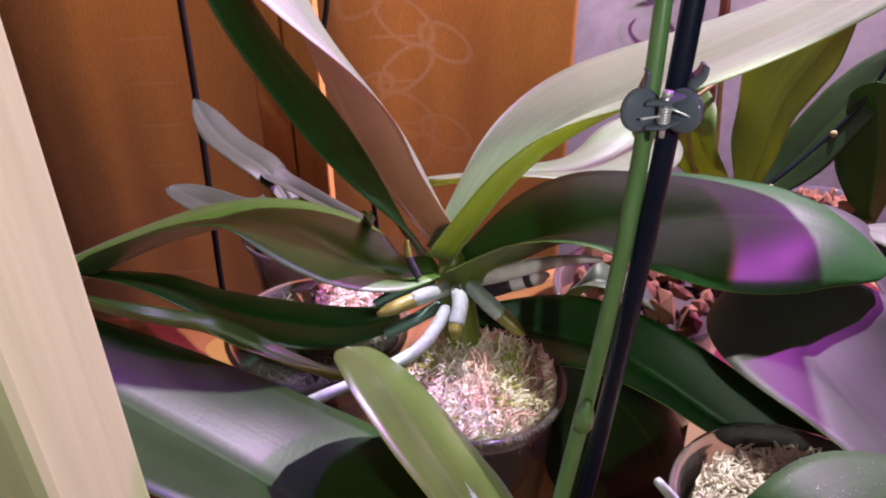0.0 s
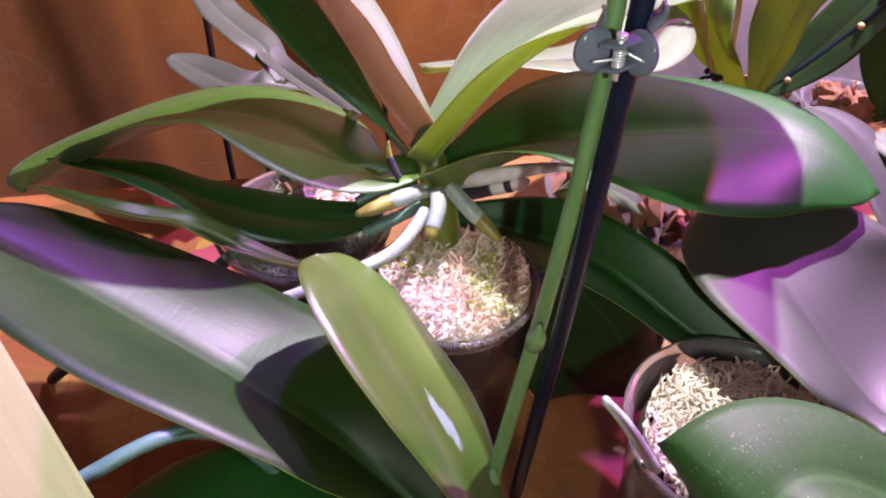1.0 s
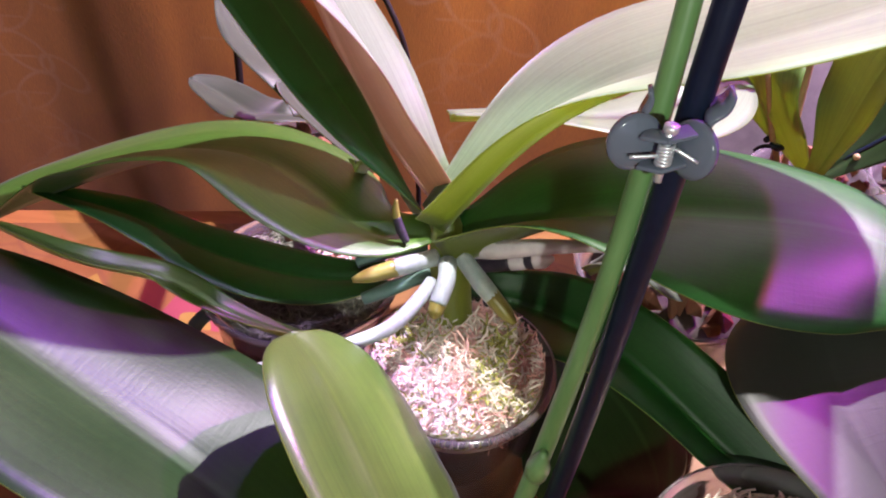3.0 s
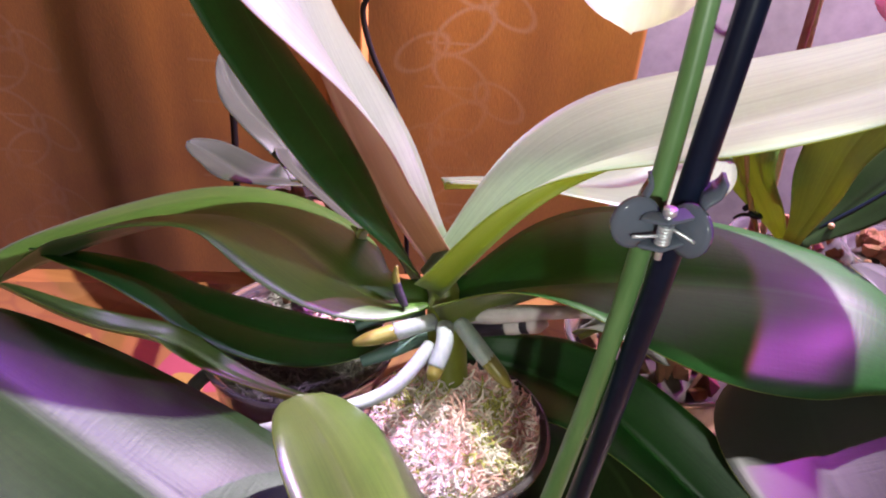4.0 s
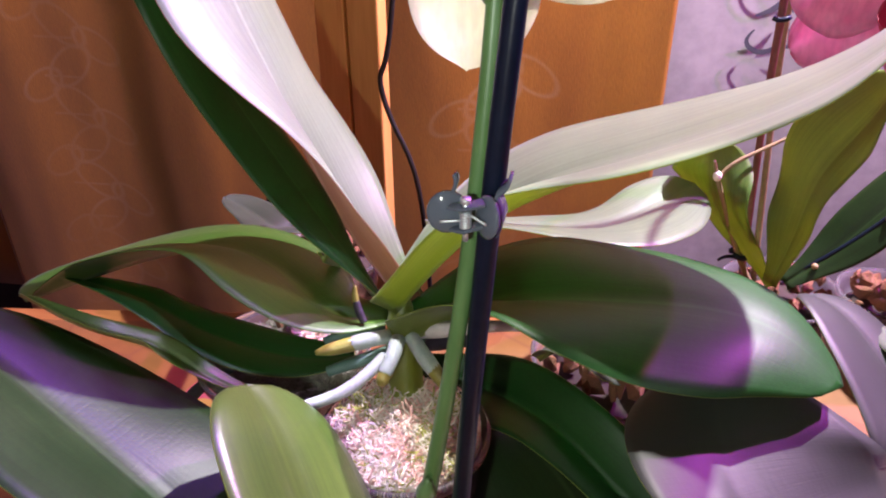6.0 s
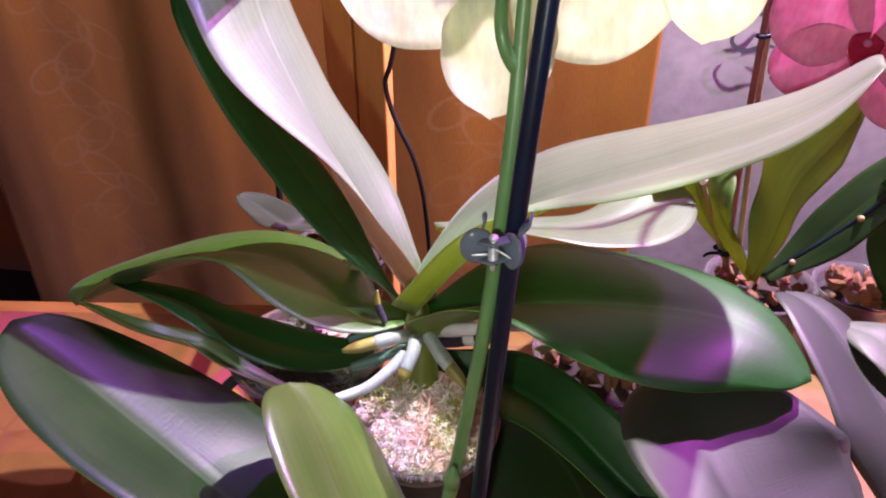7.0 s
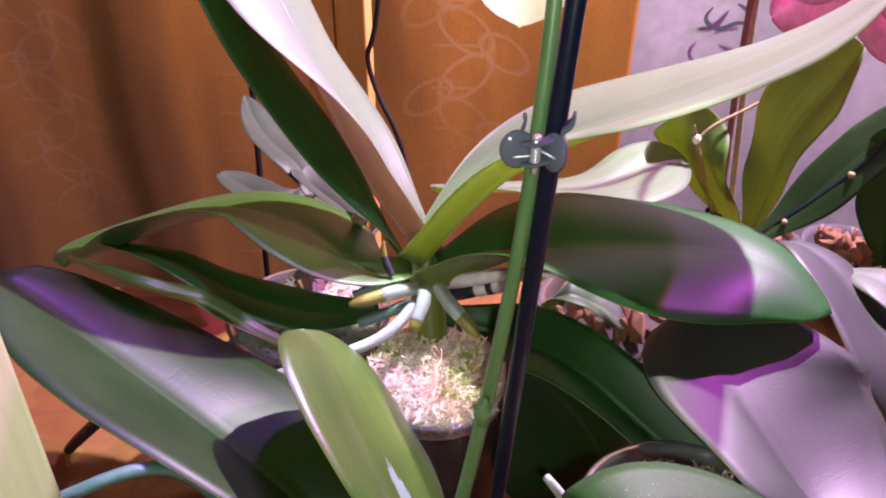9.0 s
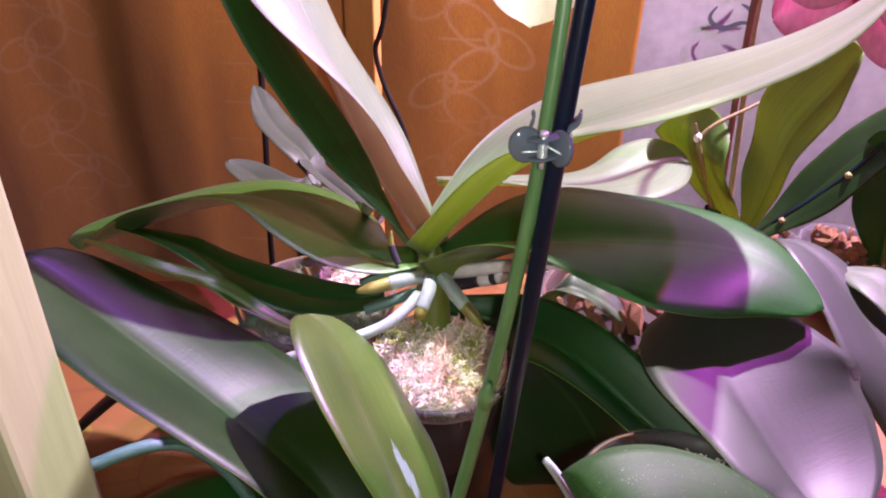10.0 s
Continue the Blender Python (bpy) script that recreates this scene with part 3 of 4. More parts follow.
def stroke(points, wide):
    """One printed brush stroke on the cloth, swelling in the middle."""
    path = spline([(x, 0.0, z) for x, z in points], 18)
    bm = bmesh.new()
    prev = None
    for k in range(18):
        d = path[min(k + 1, 17)] - path[max(k - 1, 0)]
        n = Vector((-d[2], 0, d[0])).normalized() * wide * (0.25 + 0.75 * math.sin(math.pi * (k + 0.5) / 18))
        c = Vector((path[k][0], 1.0015, path[k][2]))
        vs = [bm.verts.new(c - n), bm.verts.new(c + n)]
        if prev:
            bm.faces.new((prev[0], prev[1], vs[1], vs[0]))
        prev = vs
    return finish("printed_scroll", bm, SCROLL_GREY, sheer)


# a column of scrolls: a hook, then a leaf of two strokes, up the cloth
for k in range(5):
    x, z = 0.2870 - 0.004 * k, 0.1500 + 0.086 * k
    stroke([(x - 0.024, z + 0.012), (x - 0.030, z - 0.004), (x - 0.012, z - 0.014), (x + 0.008, z - 0.006), (x + 0.026, z - 0.010)], 0.0032)
    stroke([(x + 0.026, z - 0.010), (x + 0.018, z + 0.008), (x + 0.004, z + 0.017)], 0.0028)
    stroke([(x - 0.026, z + 0.028), (x - 0.006, z + 0.038), (x + 0.008, z + 0.058)], 0.0036)
    stroke([(x - 0.004, z + 0.030), (x + 0.008, z + 0.036), (x + 0.022, z + 0.034)], 0.0030)

upright = tagged(empty("wooden_upright", (-0.14, 0.75, -0.75)), "varnished wooden upright of two boards behind the plants", "post")
for x0, x1, y0 in ((-0.172, -0.1425, 0.735), (-0.1410, -0.110, 0.737)):
    box("board", (x0, y0, -0.75), (x1, 0.765, 1.4), BATTEN_WOOD, upright, "", 0.002)
tagged(box("shelf_post", (-0.076, 0.100, -0.75), (-0.048, 0.126, 1.4), POST_WOOD, None, "", 0.002), "pale planed wooden shelf post beside the plants", "post")
tagged(tube("power_cord", [(-0.205, 0.69, 0.9), (-0.208, 0.685, 0.4), (-0.214, 0.68, 0.08), (-0.222, 0.68, -0.08), (-0.23, 0.70, -0.45), (-0.22, 0.72, -0.74)], [0.0032], CORD_BLACK, n=40), "black power cord hanging behind the plants", "cord")
tagged(tube("lamp_cord", [(-0.06, 0.73, 0.9), (-0.085, 0.72, 0.30), (-0.105, 0.72, 0.174), (-0.093, 0.72, 0.124), (-0.069, 0.72, 0.051), (-0.06, 0.74, -0.2), (-0.05, 0.78, -0.74)], [0.0026], CORD_BLACK, n=60), "thin black lamp cord with a kink", "cord")

# ---- main orchid ----
main = tagged(empty("orchid", (0.015, 0.37, 0.12)), "large moth orchid with broad arching leaves and aerial roots", "orchid")
LEAVES = {
    "right_low": [(0.014, 0.360, 0.155), (0.064, 0.372, 0.178), (0.126, 0.374, 0.188), (0.189, 0.364, 0.193), (0.229, 0.345, 0.175),
        (0.052, 0.050, 0.024), (0.049, 0.062, 0.042), (23, 3, -14), (78, 2, -9)],
    "right_high": [(0.007, 0.369, 0.167), (0.057, 0.389, 0.221), (0.127, 0.391, 0.259), (0.194, 0.374, 0.302), (0.223, 0.365, 0.337),
        (0.044, 0.072, 0.076), (0.048, 0.050, 0.035), (17, 0, 1), (77, 14, 7)],
    "up_back": [(0.012, 0.384, 0.158), (-0.030, 0.396, 0.212), (-0.058, 0.395, 0.283), (-0.079, 0.394, 0.348), (-0.073, 0.395, 0.422),
        (0.039, 0.057, 0.041), (0.035, 0.047, 0.038), (100, 13, -18), (41, 1, -3)],
    "up_front": [(0.004, 0.395, 0.140), (-0.021, 0.377, 0.199), (-0.059, 0.374, 0.262), (-0.085, 0.371, 0.326), (-0.088, 0.376, 0.399),
        (0.018, 0.021, 0.035), (0.017, 0.020, 0.022), (4, -21, -21), (14, 0, -9)],
    "left_high": [(0.004, 0.373, 0.158), (-0.033, 0.368, 0.165), (-0.095, 0.391, 0.180), (-0.167, 0.368, 0.169), (-0.192, 0.332, 0.168),
        (0.014, 0.050, 0.026), (0.037, 0.036, 0.043), (2, 26, 59), (17, -8, -4)],
    "left_mid": [(-0.018, 0.372, 0.130), (-0.059, 0.364, 0.129), (-0.111, 0.361, 0.144), (-0.140, 0.359, 0.160), (-0.191, 0.359, 0.169),
        (0.028, 0.024, 0.028), (0.026, 0.016, 0.022), (-12, 13, 39), (24, 1, -21)],
    "left_low": [(-0.044, 0.328, 0.125), (-0.077, 0.314, 0.151), (-0.104, 0.315, 0.165), (-0.128, 0.305, 0.179), (-0.171, 0.309, 0.191),
        (0.004, 0.009, 0.020), (0.009, 0.008, 0.007), (9, 33, 62), (12, 30, 35)],
    "front_left": [(0.019, 0.209, 0.092), (-0.022, 0.231, 0.112), (-0.064, 0.241, 0.144), (-0.116, 0.254, 0.173), (-0.173, 0.266, 0.210),
        (0.047, 0.058, 0.057), (0.055, 0.058, 0.053), (38, 38, 18), (36, -8, -10)],
    "front_tongue": [(0.048, 0.201, 0.082), (0.028, 0.220, 0.120), (0.011, 0.235, 0.148), (-0.014, 0.262, 0.172), (-0.034, 0.279, 0.183),
        (0.026, 0.042, 0.040), (0.031, 0.053, 0.051), (46, 50, 39), (11, -43, -32)],
    "right_under": [(0.013, 0.373, 0.125), (0.056, 0.378, 0.114), (0.103, 0.347, 0.118), (0.153, 0.309, 0.100), (0.215, 0.265, 0.086),
        (0.028, 0.0255, 0.038), (0.048, 0.023, 0.033), (50, 55, 30), (-46, 10, 42)],
    "side_back": [(0.221, 0.240, 0.130), (0.210, 0.261, 0.129), (0.191, 0.287, 0.143), (0.177, 0.318, 0.157), (0.172, 0.357, 0.171),
        (0.042, 0.043, 0.056), (0.062, 0.084, 0.070), (14, 17, -33), (0, -8, 0)],
    "side_front": [(0.223, 0.235, 0.128), (0.198, 0.172, 0.175), (0.142, 0.167, 0.208), (0.114, 0.150, 0.205), (0.098, 0.152, 0.150),
        (0.045, 0.045, 0.045), (0.022, 0.025, 0.052), (0, 0, 0), (-9, 6, 12)],
    "side_far": [(0.312, 0.337, 0.072), (0.307, 0.371, 0.100), (0.290, 0.411, 0.119), (0.264, 0.454, 0.138), (0.244, 0.478, 0.139),
        (0.044, 0.049, 0.045), (0.035, 0.035, 0.033), (-6, 21, 22), (-4, -21, -12)],
    "back_d": [(-0.004, 0.493, 0.152), (0.056, 0.518, 0.144), (0.110, 0.543, 0.135), (0.148, 0.576, 0.137), (0.181, 0.618, 0.141),
        (0.024, 0.026, 0.043), (0.034, 0.050, 0.044), (-14, -5, 16), (28, 12, -8)],
    "back_a": [(-0.114, 0.599, 0.068), (-0.144, 0.584, 0.082), (-0.171, 0.598, 0.071), (-0.204, 0.618, 0.071), (-0.234, 0.624, 0.080),
        (0.022, 0.022, 0.022), (0.024, 0.021, 0.021), (9, 10, 5), (14, 10, 15)],
    "back_b": [(-0.106, 0.526, 0.119), (-0.126, 0.548, 0.134), (-0.151, 0.567, 0.142), (-0.175, 0.590, 0.152), (-0.193, 0.617, 0.164),
        (0.024, 0.019, 0.006), (0.026, 0.019, 0.020), (18, 19, 22), (-6, -5, -11)],
    "back_c": [(-0.032, 0.375, 0.194), (-0.045, 0.431, 0.158), (-0.093, 0.486, 0.151), (-0.122, 0.547, 0.130), (-0.154, 0.604, 0.112),
        (0.010, 0.008, 0.014), (0.007, 0.008, 0.017), (13, 17, 19), (5, 21, 40)],
    "back_tall": [(0.242, 0.568, 0.087), (0.249, 0.566, 0.133), (0.254, 0.561, 0.180), (0.267, 0.548, 0.221), (0.276, 0.532, 0.259),
        (0.020, 0.041, 0.040), (0.015, 0.017, 0.030), (56, 73, 76), (-69, -71, -57)],
    "front_under": [(0.032, 0.190, 0.062), (-0.010, 0.186, 0.100), (-0.046, 0.184, 0.123), (-0.080, 0.191, 0.127), (-0.110, 0.204, 0.110),
        (0.030, 0.032, 0.030), (0.030, 0.034, 0.030), (10, 5, 0), (10, 0, -5)],
}


def leaf(key, top, under, parent, label="", **more):
    mid, rest = LEAVES[key][:5], LEAVES[key][5:]
    return blade("leaf", mid, *rest, top, under, parent, label, seed=len(key) + ord(key[0]), **more)


leaf("right_low", LEAF_TOP, LEAF_UNDER, main, "dark green broad leaf with a grey sheen")
leaf("right_high", LEAF_BRIGHTENED, LEAF_UNDER, main, "pale arching leaf lit from above")
leaf("up_back", LEAF_BRIGHTENED, LEAF_RED, main, "pale upright leaf with a reddish underside")
leaf("up_front", LEAF_TOP, LEAF_UNDER, main, "dark green upright leaf")
leaf("left_high", LEAF_OLIVE, LEAF_OLIVE, main, "olive drooping leaf")
leaf("left_mid", LEAF_TOP, LEAF_UNDER, main, "dark green leaf with a lilac tip")
leaf("left_low", LEAF_OLIVE, LEAF_UNDER, main, "narrow olive leaf")
leaf("right_under", LEAF_TOP, LEAF_UNDER, main, "shaded dark green leaf")
blade("leaf", [(0.045, 0.375, 0.105), (0.080, 0.362, 0.098), (0.110, 0.346, 0.080), (0.128, 0.333, 0.055), (0.134, 0.326, 0.030)], (0.028, 0.034, 0.030), (0.048, 0.062, 0.046), (10, 0, -10), (-8, -22, -30), LEAF_DARKENED, LEAF_DARKENED, main, "hanging leaf, its shade darkened into the colour", seed=41)
blade("leaf", [(0.084, 0.416, 0.112), (0.096, 0.409, 0.126), (0.110, 0.410, 0.122), (0.124, 0.410, 0.115), (0.137, 0.409, 0.106)], (0.012, 0.015, 0.013), (0.012, 0.016, 0.014), (25, 20, 10), (25, 15, 5), LEAF_GREY, LEAF_UNDER, main, "small silvery leaf in the shade", seed=54)
tube("stem", [(0.02, 0.350, 0.108), (0.015, 0.363, 0.135), (0.012, 0.372, 0.158), (0.010, 0.376, 0.176)], [0.010, 0.010, 0.009, 0.003], LEAF_UNDER, main, "short olive stem")


def root(points, radii, mat, tip=None, label="", owner=main):
    ob = tube("aerial_root", points, radii, mat, owner, label, wobble=0.12)
    if tip:
        a, b = Vector(points[-2]), Vector(points[-1])
        d = (b - a).normalized()
        tube("root_tip", [b - d * 0.001, b + d * tip * 0.6, b + d * tip], [radii[-1] * 1.02, radii[-1] * 0.9, radii[-1] * 0.3], ROOT_TIP, ob, "olive growing tip", n=8)
    return ob


root([(0.008, 0.360, 0.156), (-0.004, 0.350, 0.158), (-0.008, 0.348, 0.1575)], [0.004, 0.0042, 0.0040], ROOT_GREY, 0.021)
root([(0.014, 0.355, 0.158), (0.015, 0.343, 0.158), (0.013, 0.334, 0.152)], [0.0042, 0.0042, 0.0040], ROOT_GREY, 0.007)
root([(0.020, 0.360, 0.158), (0.030, 0.350, 0.153), (0.036, 0.346, 0.149)], [0.004, 0.0044, 0.0040], ROOT_GREY, 0.016)
root([(0.008, 0.350, 0.150), (0.000, 0.330, 0.148), (-0.012, 0.315, 0.147), (-0.035, 0.307, 0.139), (-0.062, 0.303, 0.128), (-0.080, 0.31, 0.11)], [0.0034, 0.0034, 0.0032, 0.0030, 0.0030, 0.0028], ROOT_GREY)
BAND_A, BAND_B = Vector((0.018, 0.370, 0.1435)), Vector((0.0610, 0.358, 0.1655))
banded = root([BAND_A, BAND_A.lerp(BAND_B, 0.12), BAND_A.lerp(BAND_B, 0.24)], [0.0040, 0.0042, 0.0042], ROOT_TEAL)
for a, b, mat in ((0.24, 0.58, ROOT_DARK), (0.58, 0.74, ROOT_PALE), (0.74, 0.82, ROOT_DARK), (0.82, 1.0, ROOT_PALE)):
    tube("root_band", [BAND_A.lerp(BAND_B, f) for f in (a, (a + b) / 2, b)], [0.0042, 0.0043, 0.0040 if b < 1 else 0.0012], mat, banded, n=10, wobble=0.1)
root([(0.019, 0.369, 0.154), (0.039, 0.3615, 0.1645), (0.0575, 0.3585, 0.1715), (0.074, 0.3580, 0.1745), (0.088, 0.360, 0.173)], [0.0036, 0.0046, 0.0036, 0.0026, 0.0014], ROOT_PALE)
young = root([(-0.0062, 0.3608, 0.1625), (-0.0090, 0.3622, 0.168), (-0.0112, 0.3640, 0.1735)], [0.0018, 0.0022, 0.0020], ROOT_DARK, label="short dark purple root bud")
tube("root_tip", [(-0.0112, 0.3640, 0.1730), (-0.0119, 0.3648, 0.1775), (-0.0116, 0.3656, 0.1825)], [0.0020, 0.0018, 0.0007], ROOT_TIP, young, "olive tip", n=8)
root([(-0.088, 0.368, 0.116), (-0.100, 0.358, 0.109), (-0.112, 0.348, 0.102), (-0.120, 0.340, 0.085)], [0.0035, 0.0038, 0.0038, 0.0030], ROOT_TEAL)
root([(0.006, 0.365, 0.142), (-0.012, 0.352, 0.140), (-0.024, 0.347, 0.136)], [0.0035, 0.0035, 0.0030], ROOT_TEAL)
root([(0.002, 0.372, 0.150), (-0.016, 0.366, 0.150), (-0.03, 0.36, 0.146)], [0.003, 0.003, 0.0026], ROOT_TEAL)

pot = clear_pot("clear_pot", (0.024, 0.329, 0.0), 0.043, 0.034, 0.120, "clear plastic pot of pale moss, standing on the table", POT_EARTH, 1)
lathe("moss_bed", [(0.040, -0.004), (0.039, 0.0), (0.030, 0.005), (0.016, 0.0085), (0.002, 0.0095)], (0.024, 0.329, 0.112), MOSS, pot, "matted pale moss")
fibres("sphagnum", (0.024, 0.329, 0.114), 0.041, 0.004, 6800, [MOSS, MOSS_GREEN, MOSS_ROSE_LIT], pot, "tangled pale moss, rose lamplight in some strands' colour", 3, length=0.013, thick=0.00040, dome=0.006)
back_pot = clear_pot("clear_pot", (-0.066, 0.380, 0.0), 0.050, 0.040, 0.116, "clear plastic pot of grey moss and bark", POT_EARTH, 2)
lathe("moss_bed", [(0.046, -0.004), (0.045, 0.0), (0.032, 0.005), (0.016, 0.0085), (0.002, 0.0095)], (-0.066, 0.380, 0.100), BARK_DARK, back_pot, "matted grey moss")
fibres("grey_moss", (-0.066, 0.380, 0.102), 0.047, 0.007, 4200, [BARK_DARK, BARK_DARK], back_pot, "grey dried moss", 4, length=0.009, thick=0.00032)
fibres("rosy_moss", (-0.047, 0.407, 0.106), 0.024, 0.009, 1500, [MOSS, MOSS_ROSE_LIT, MOSS_ROSE_LIT], back_pot, "pale moss on the far side, coloured for rose lamplight", 5, length=0.011, thick=0.0005)
chunks((-0.055, 0.400, 0.108), 0.030, 24, 0.0040, back_pot, 5)

bark_pot = clear_pot("clear_pot", (0.136, 0.438, 0.0), 0.056, 0.044, 0.102, "clear plastic pot of dark red-brown bark in the shade", POT_EARTH, 7)
chunks((0.136, 0.438, 0.094), 0.052, 60, 0.0085, bark_pot, 12, 0.012)

# ---- front orchid with the flower spike ----
front = tagged(empty("orchid", (0.055, 0.205, 0.06)), "moth orchid with cream flowers on a tall green spike", "orchid")
leaf("front_left", LEAF_DARKENED, LEAF_UNDER, front, "large dusty grey-green leaf")
leaf("front_tongue", LEAF_YOUNG, LEAF_UNDER, front, "young olive leaf with a glossy tip")
leaf("front_under", LEAF_TOP, LEAF_UNDER, front, "dark green lower leaf")
spike = tube("flower_spike", [(0.040, 0.219, 0.065), (0.0515, 0.2345, 0.13), (0.0608, 0.2428, 0.19), (0.0684, 0.2498, 0.25), (0.0727, 0.2575, 0.30), (0.0748, 0.2665, 0.345), (0.0752, 0.277, 0.39)], [0.0032, 0.0033, 0.0032, 0.0030, 0.0030, 0.0028, 0.0024], SPIKE_GREEN, front, n=50)
for at, d in (((0.0590, 0.2395, 0.176), (0.0012, -0.001, 0.014)), ((0.0455, 0.2265, 0.095), (0.0015, 0.001, 0.012))):
    a, b = Vector(at), Vector(d)
    tube("spike_node", [a, a + b * 0.5 + Vector((-0.0005, -0.0012, 0)), a + b], [0.0036, 0.0040, 0.0012], SPIKE_GREEN, spike, n=10)
front_pot = clear_pot("clear_pot", (0.055, 0.195, 0.0), 0.038, 0.030, 0.055, "small clear pot below the front orchid", POT_EARTH, 6)
root([(-0.030, 0.215, 0.075), (-0.048, 0.210, 0.130), (-0.0655, 0.1974, 0.1705), (-0.0907, 0.1770, 0.176), (-0.120, 0.156, 0.172)], [0.0028, 0.0028, 0.0028, 0.0028, 0.0025], ROOT_TEAL, owner=front)
tube("aerial_root", [(-0.13, 0.290, 0.125), (-0.1647, 0.3057, 0.0886), (-0.2152, 0.3286, 0.0316), (-0.235, 0.337, 0.008)], [0.004, 0.004, 0.004, 0.0035], ROOT_DARK, front, "dark straight root", n=16)

stake = tagged(tube("plant_stake", [(0.0620, 0.2690, 0.012), (0.0672, 0.2545, 0.1215), (0.0742, 0.2495, 0.231), (0.0813, 0.2560, 0.3405), (0.0889, 0.2755, 0.45)], [0.0036], STAKE_BLACK, n=30), "glossy black plastic plant stake tied to the spike", "plant stake")


def slab(name, a, b, wide, thick, mat, parent):
    """A flat bar with rounded edges from a to b."""
    a, b = Vector(a), Vector(b)
    d = b - a
    bm = bmesh.new()
    bmesh.ops.create_cube(bm, size=1.0)
    bm.transform(Matrix.Diagonal((d.length, wide, thick, 1)))
    bmesh.ops.bevel(bm, geom=bm.edges[:], offset=thick * 0.3, segments=2, affect="EDGES", profile=0.5)
    bm.transform(Matrix.Translation((a + b) / 2) @ d.to_track_quat("X", "Z").to_matrix().to_4x4())
    return finish(name, bm, mat, parent)


def stake_clip(at, name="stake_clip"):
    """A spring clip: two round finger pads, hinge plates, a coil spring on its pin, and the jaws behind."""
    clip = tagged(empty(name, at), "smoky plastic spring clip holding spike and stake", "plant clip")
    x, y, z = at
    for sx, dy, tilt in ((-0.0064, -0.001, 18), (0.0062, -0.002, -50)):
        bm = bmesh.new()
        n, m = 28, 6
        rings = []
        for face in (1, -1):
            for i in range(m + 1):
                r = 0.0064 * i / m
                dome = 0.0016 * (1 - (i / m) ** 2)
                rings.append([bm.verts.new((r * math.cos(2 * math.pi * k / n), r * 1.06 * math.sin(2 * math.pi * k / n), dome + face * 0.0006)) for k in range(n)])
        for i in list(range(m)) + list(range(m + 1, 2 * m + 1)):
            for k in range(n):
                bm.faces.new((rings[i][k], rings[i][(k + 1) % n], rings[i + 1][(k + 1) % n], rings[i + 1][k]))
        for k in range(n):
            bm.faces.new((rings[m][k], rings[m][(k + 1) % n], rings[2 * m + 1][(k + 1) % n], rings[2 * m + 1][k]))
        bmesh.ops.remove_doubles(bm, verts=bm.verts, dist=1e-6)
        bm.transform(Matrix.Translation((x + sx, y + dy, z)) @ Matrix.Rotation(radians(tilt), 4, "Z") @ Matrix.Rotation(radians(82), 4, "X"))
        finish("finger_pad", bm, CLIP_SMOKE, clip)
    for dz, reach in ((0.0040, 0.0052), (-0.0036, 0.0044)):
        for sx in (-1, 1):
            slab("hinge_plate", (x - sx * 0.0012, y - 0.0050, z + dz), (x + sx * reach, y - 0.0024, z + dz + 0.0010 * sx), 0.0046, 0.0011, CLIP_SMOKE, clip)
    tube("spring", [(x + 0.0015 * math.cos(k * 1.2), y - 0.0048 + 0.0015 * math.sin(k * 1.2), z - 0.0028 + k * 0.00017) for k in range(34)], [0.00044], CLIP_METAL, clip, "steel coil spring", n=150, sides=6)
    tube("pin", [(x, y - 0.0048, z - 0.0072), (x, y - 0.0048, z + 0.0062)], [0.0009], CLIP_METAL, clip, n=6)
    tube("pin_head", [(x, y - 0.0048, z + 0.0058), (x, y - 0.0048, z + 0.0072)], [0.0017], CLIP_METAL, clip, n=4)
    tube("wire", [(x - 0.0075, y - 0.0066, z - 0.0006), (x - 0.0016, y - 0.0058, z)], [0.00042], CLIP_METAL, clip, n=6, sides=6)
    tube("wire", [(x + 0.0016, y - 0.0058, z + 0.0022), (x + 0.0068, y - 0.0072, z + 0.0002)], [0.00042], CLIP_METAL, clip, n=6, sides=6)
    plates = (([(-0.0050, 0.000), (-0.0056, 0.0040), (-0.0044, 0.0085), (-0.0050, 0.0112)], 0.0030), ([(0.0088, -0.0066), (0.0104, -0.0020), (0.0090, 0.0030), (0.0086, 0.0066), (0.0112, 0.0090), (0.0122, 0.0124)], 0.0052))
    for pts, deep in plates:
        path = spline([(a, 0, c) for a, c in pts], 18)
        bm = bmesh.new()
        rows = []
        for k in range(18):
            d = path[min(k + 1, 17)] - path[max(k - 1, 0)]
            n = Vector((-d[2], 0, d[0])).normalized() * 0.0005
            c = Vector((x + path[k][0], y + 0.003, z + path[k][2]))
            half = Vector((0, deep * (1 - 0.45 * (k / 17) ** 3), 0))
            rows.append([bm.verts.new(c - n - half), bm.verts.new(c + n - half), bm.verts.new(c + n + half), bm.verts.new(c - n + half)])
        for p, q in zip(rows, rows[1:]):
            for j in range(4):
                bm.faces.new((p[j], p[(j + 1) % 4], q[(j + 1) % 4], q[j]))
        bm.faces.new(rows[0][::-1])
        bm.faces.new(rows[-1])
        finish("jaw", bm, CLIP_SMOKE, clip)
    return clip


stake_clip((0.0728, 0.245, 0.3010))


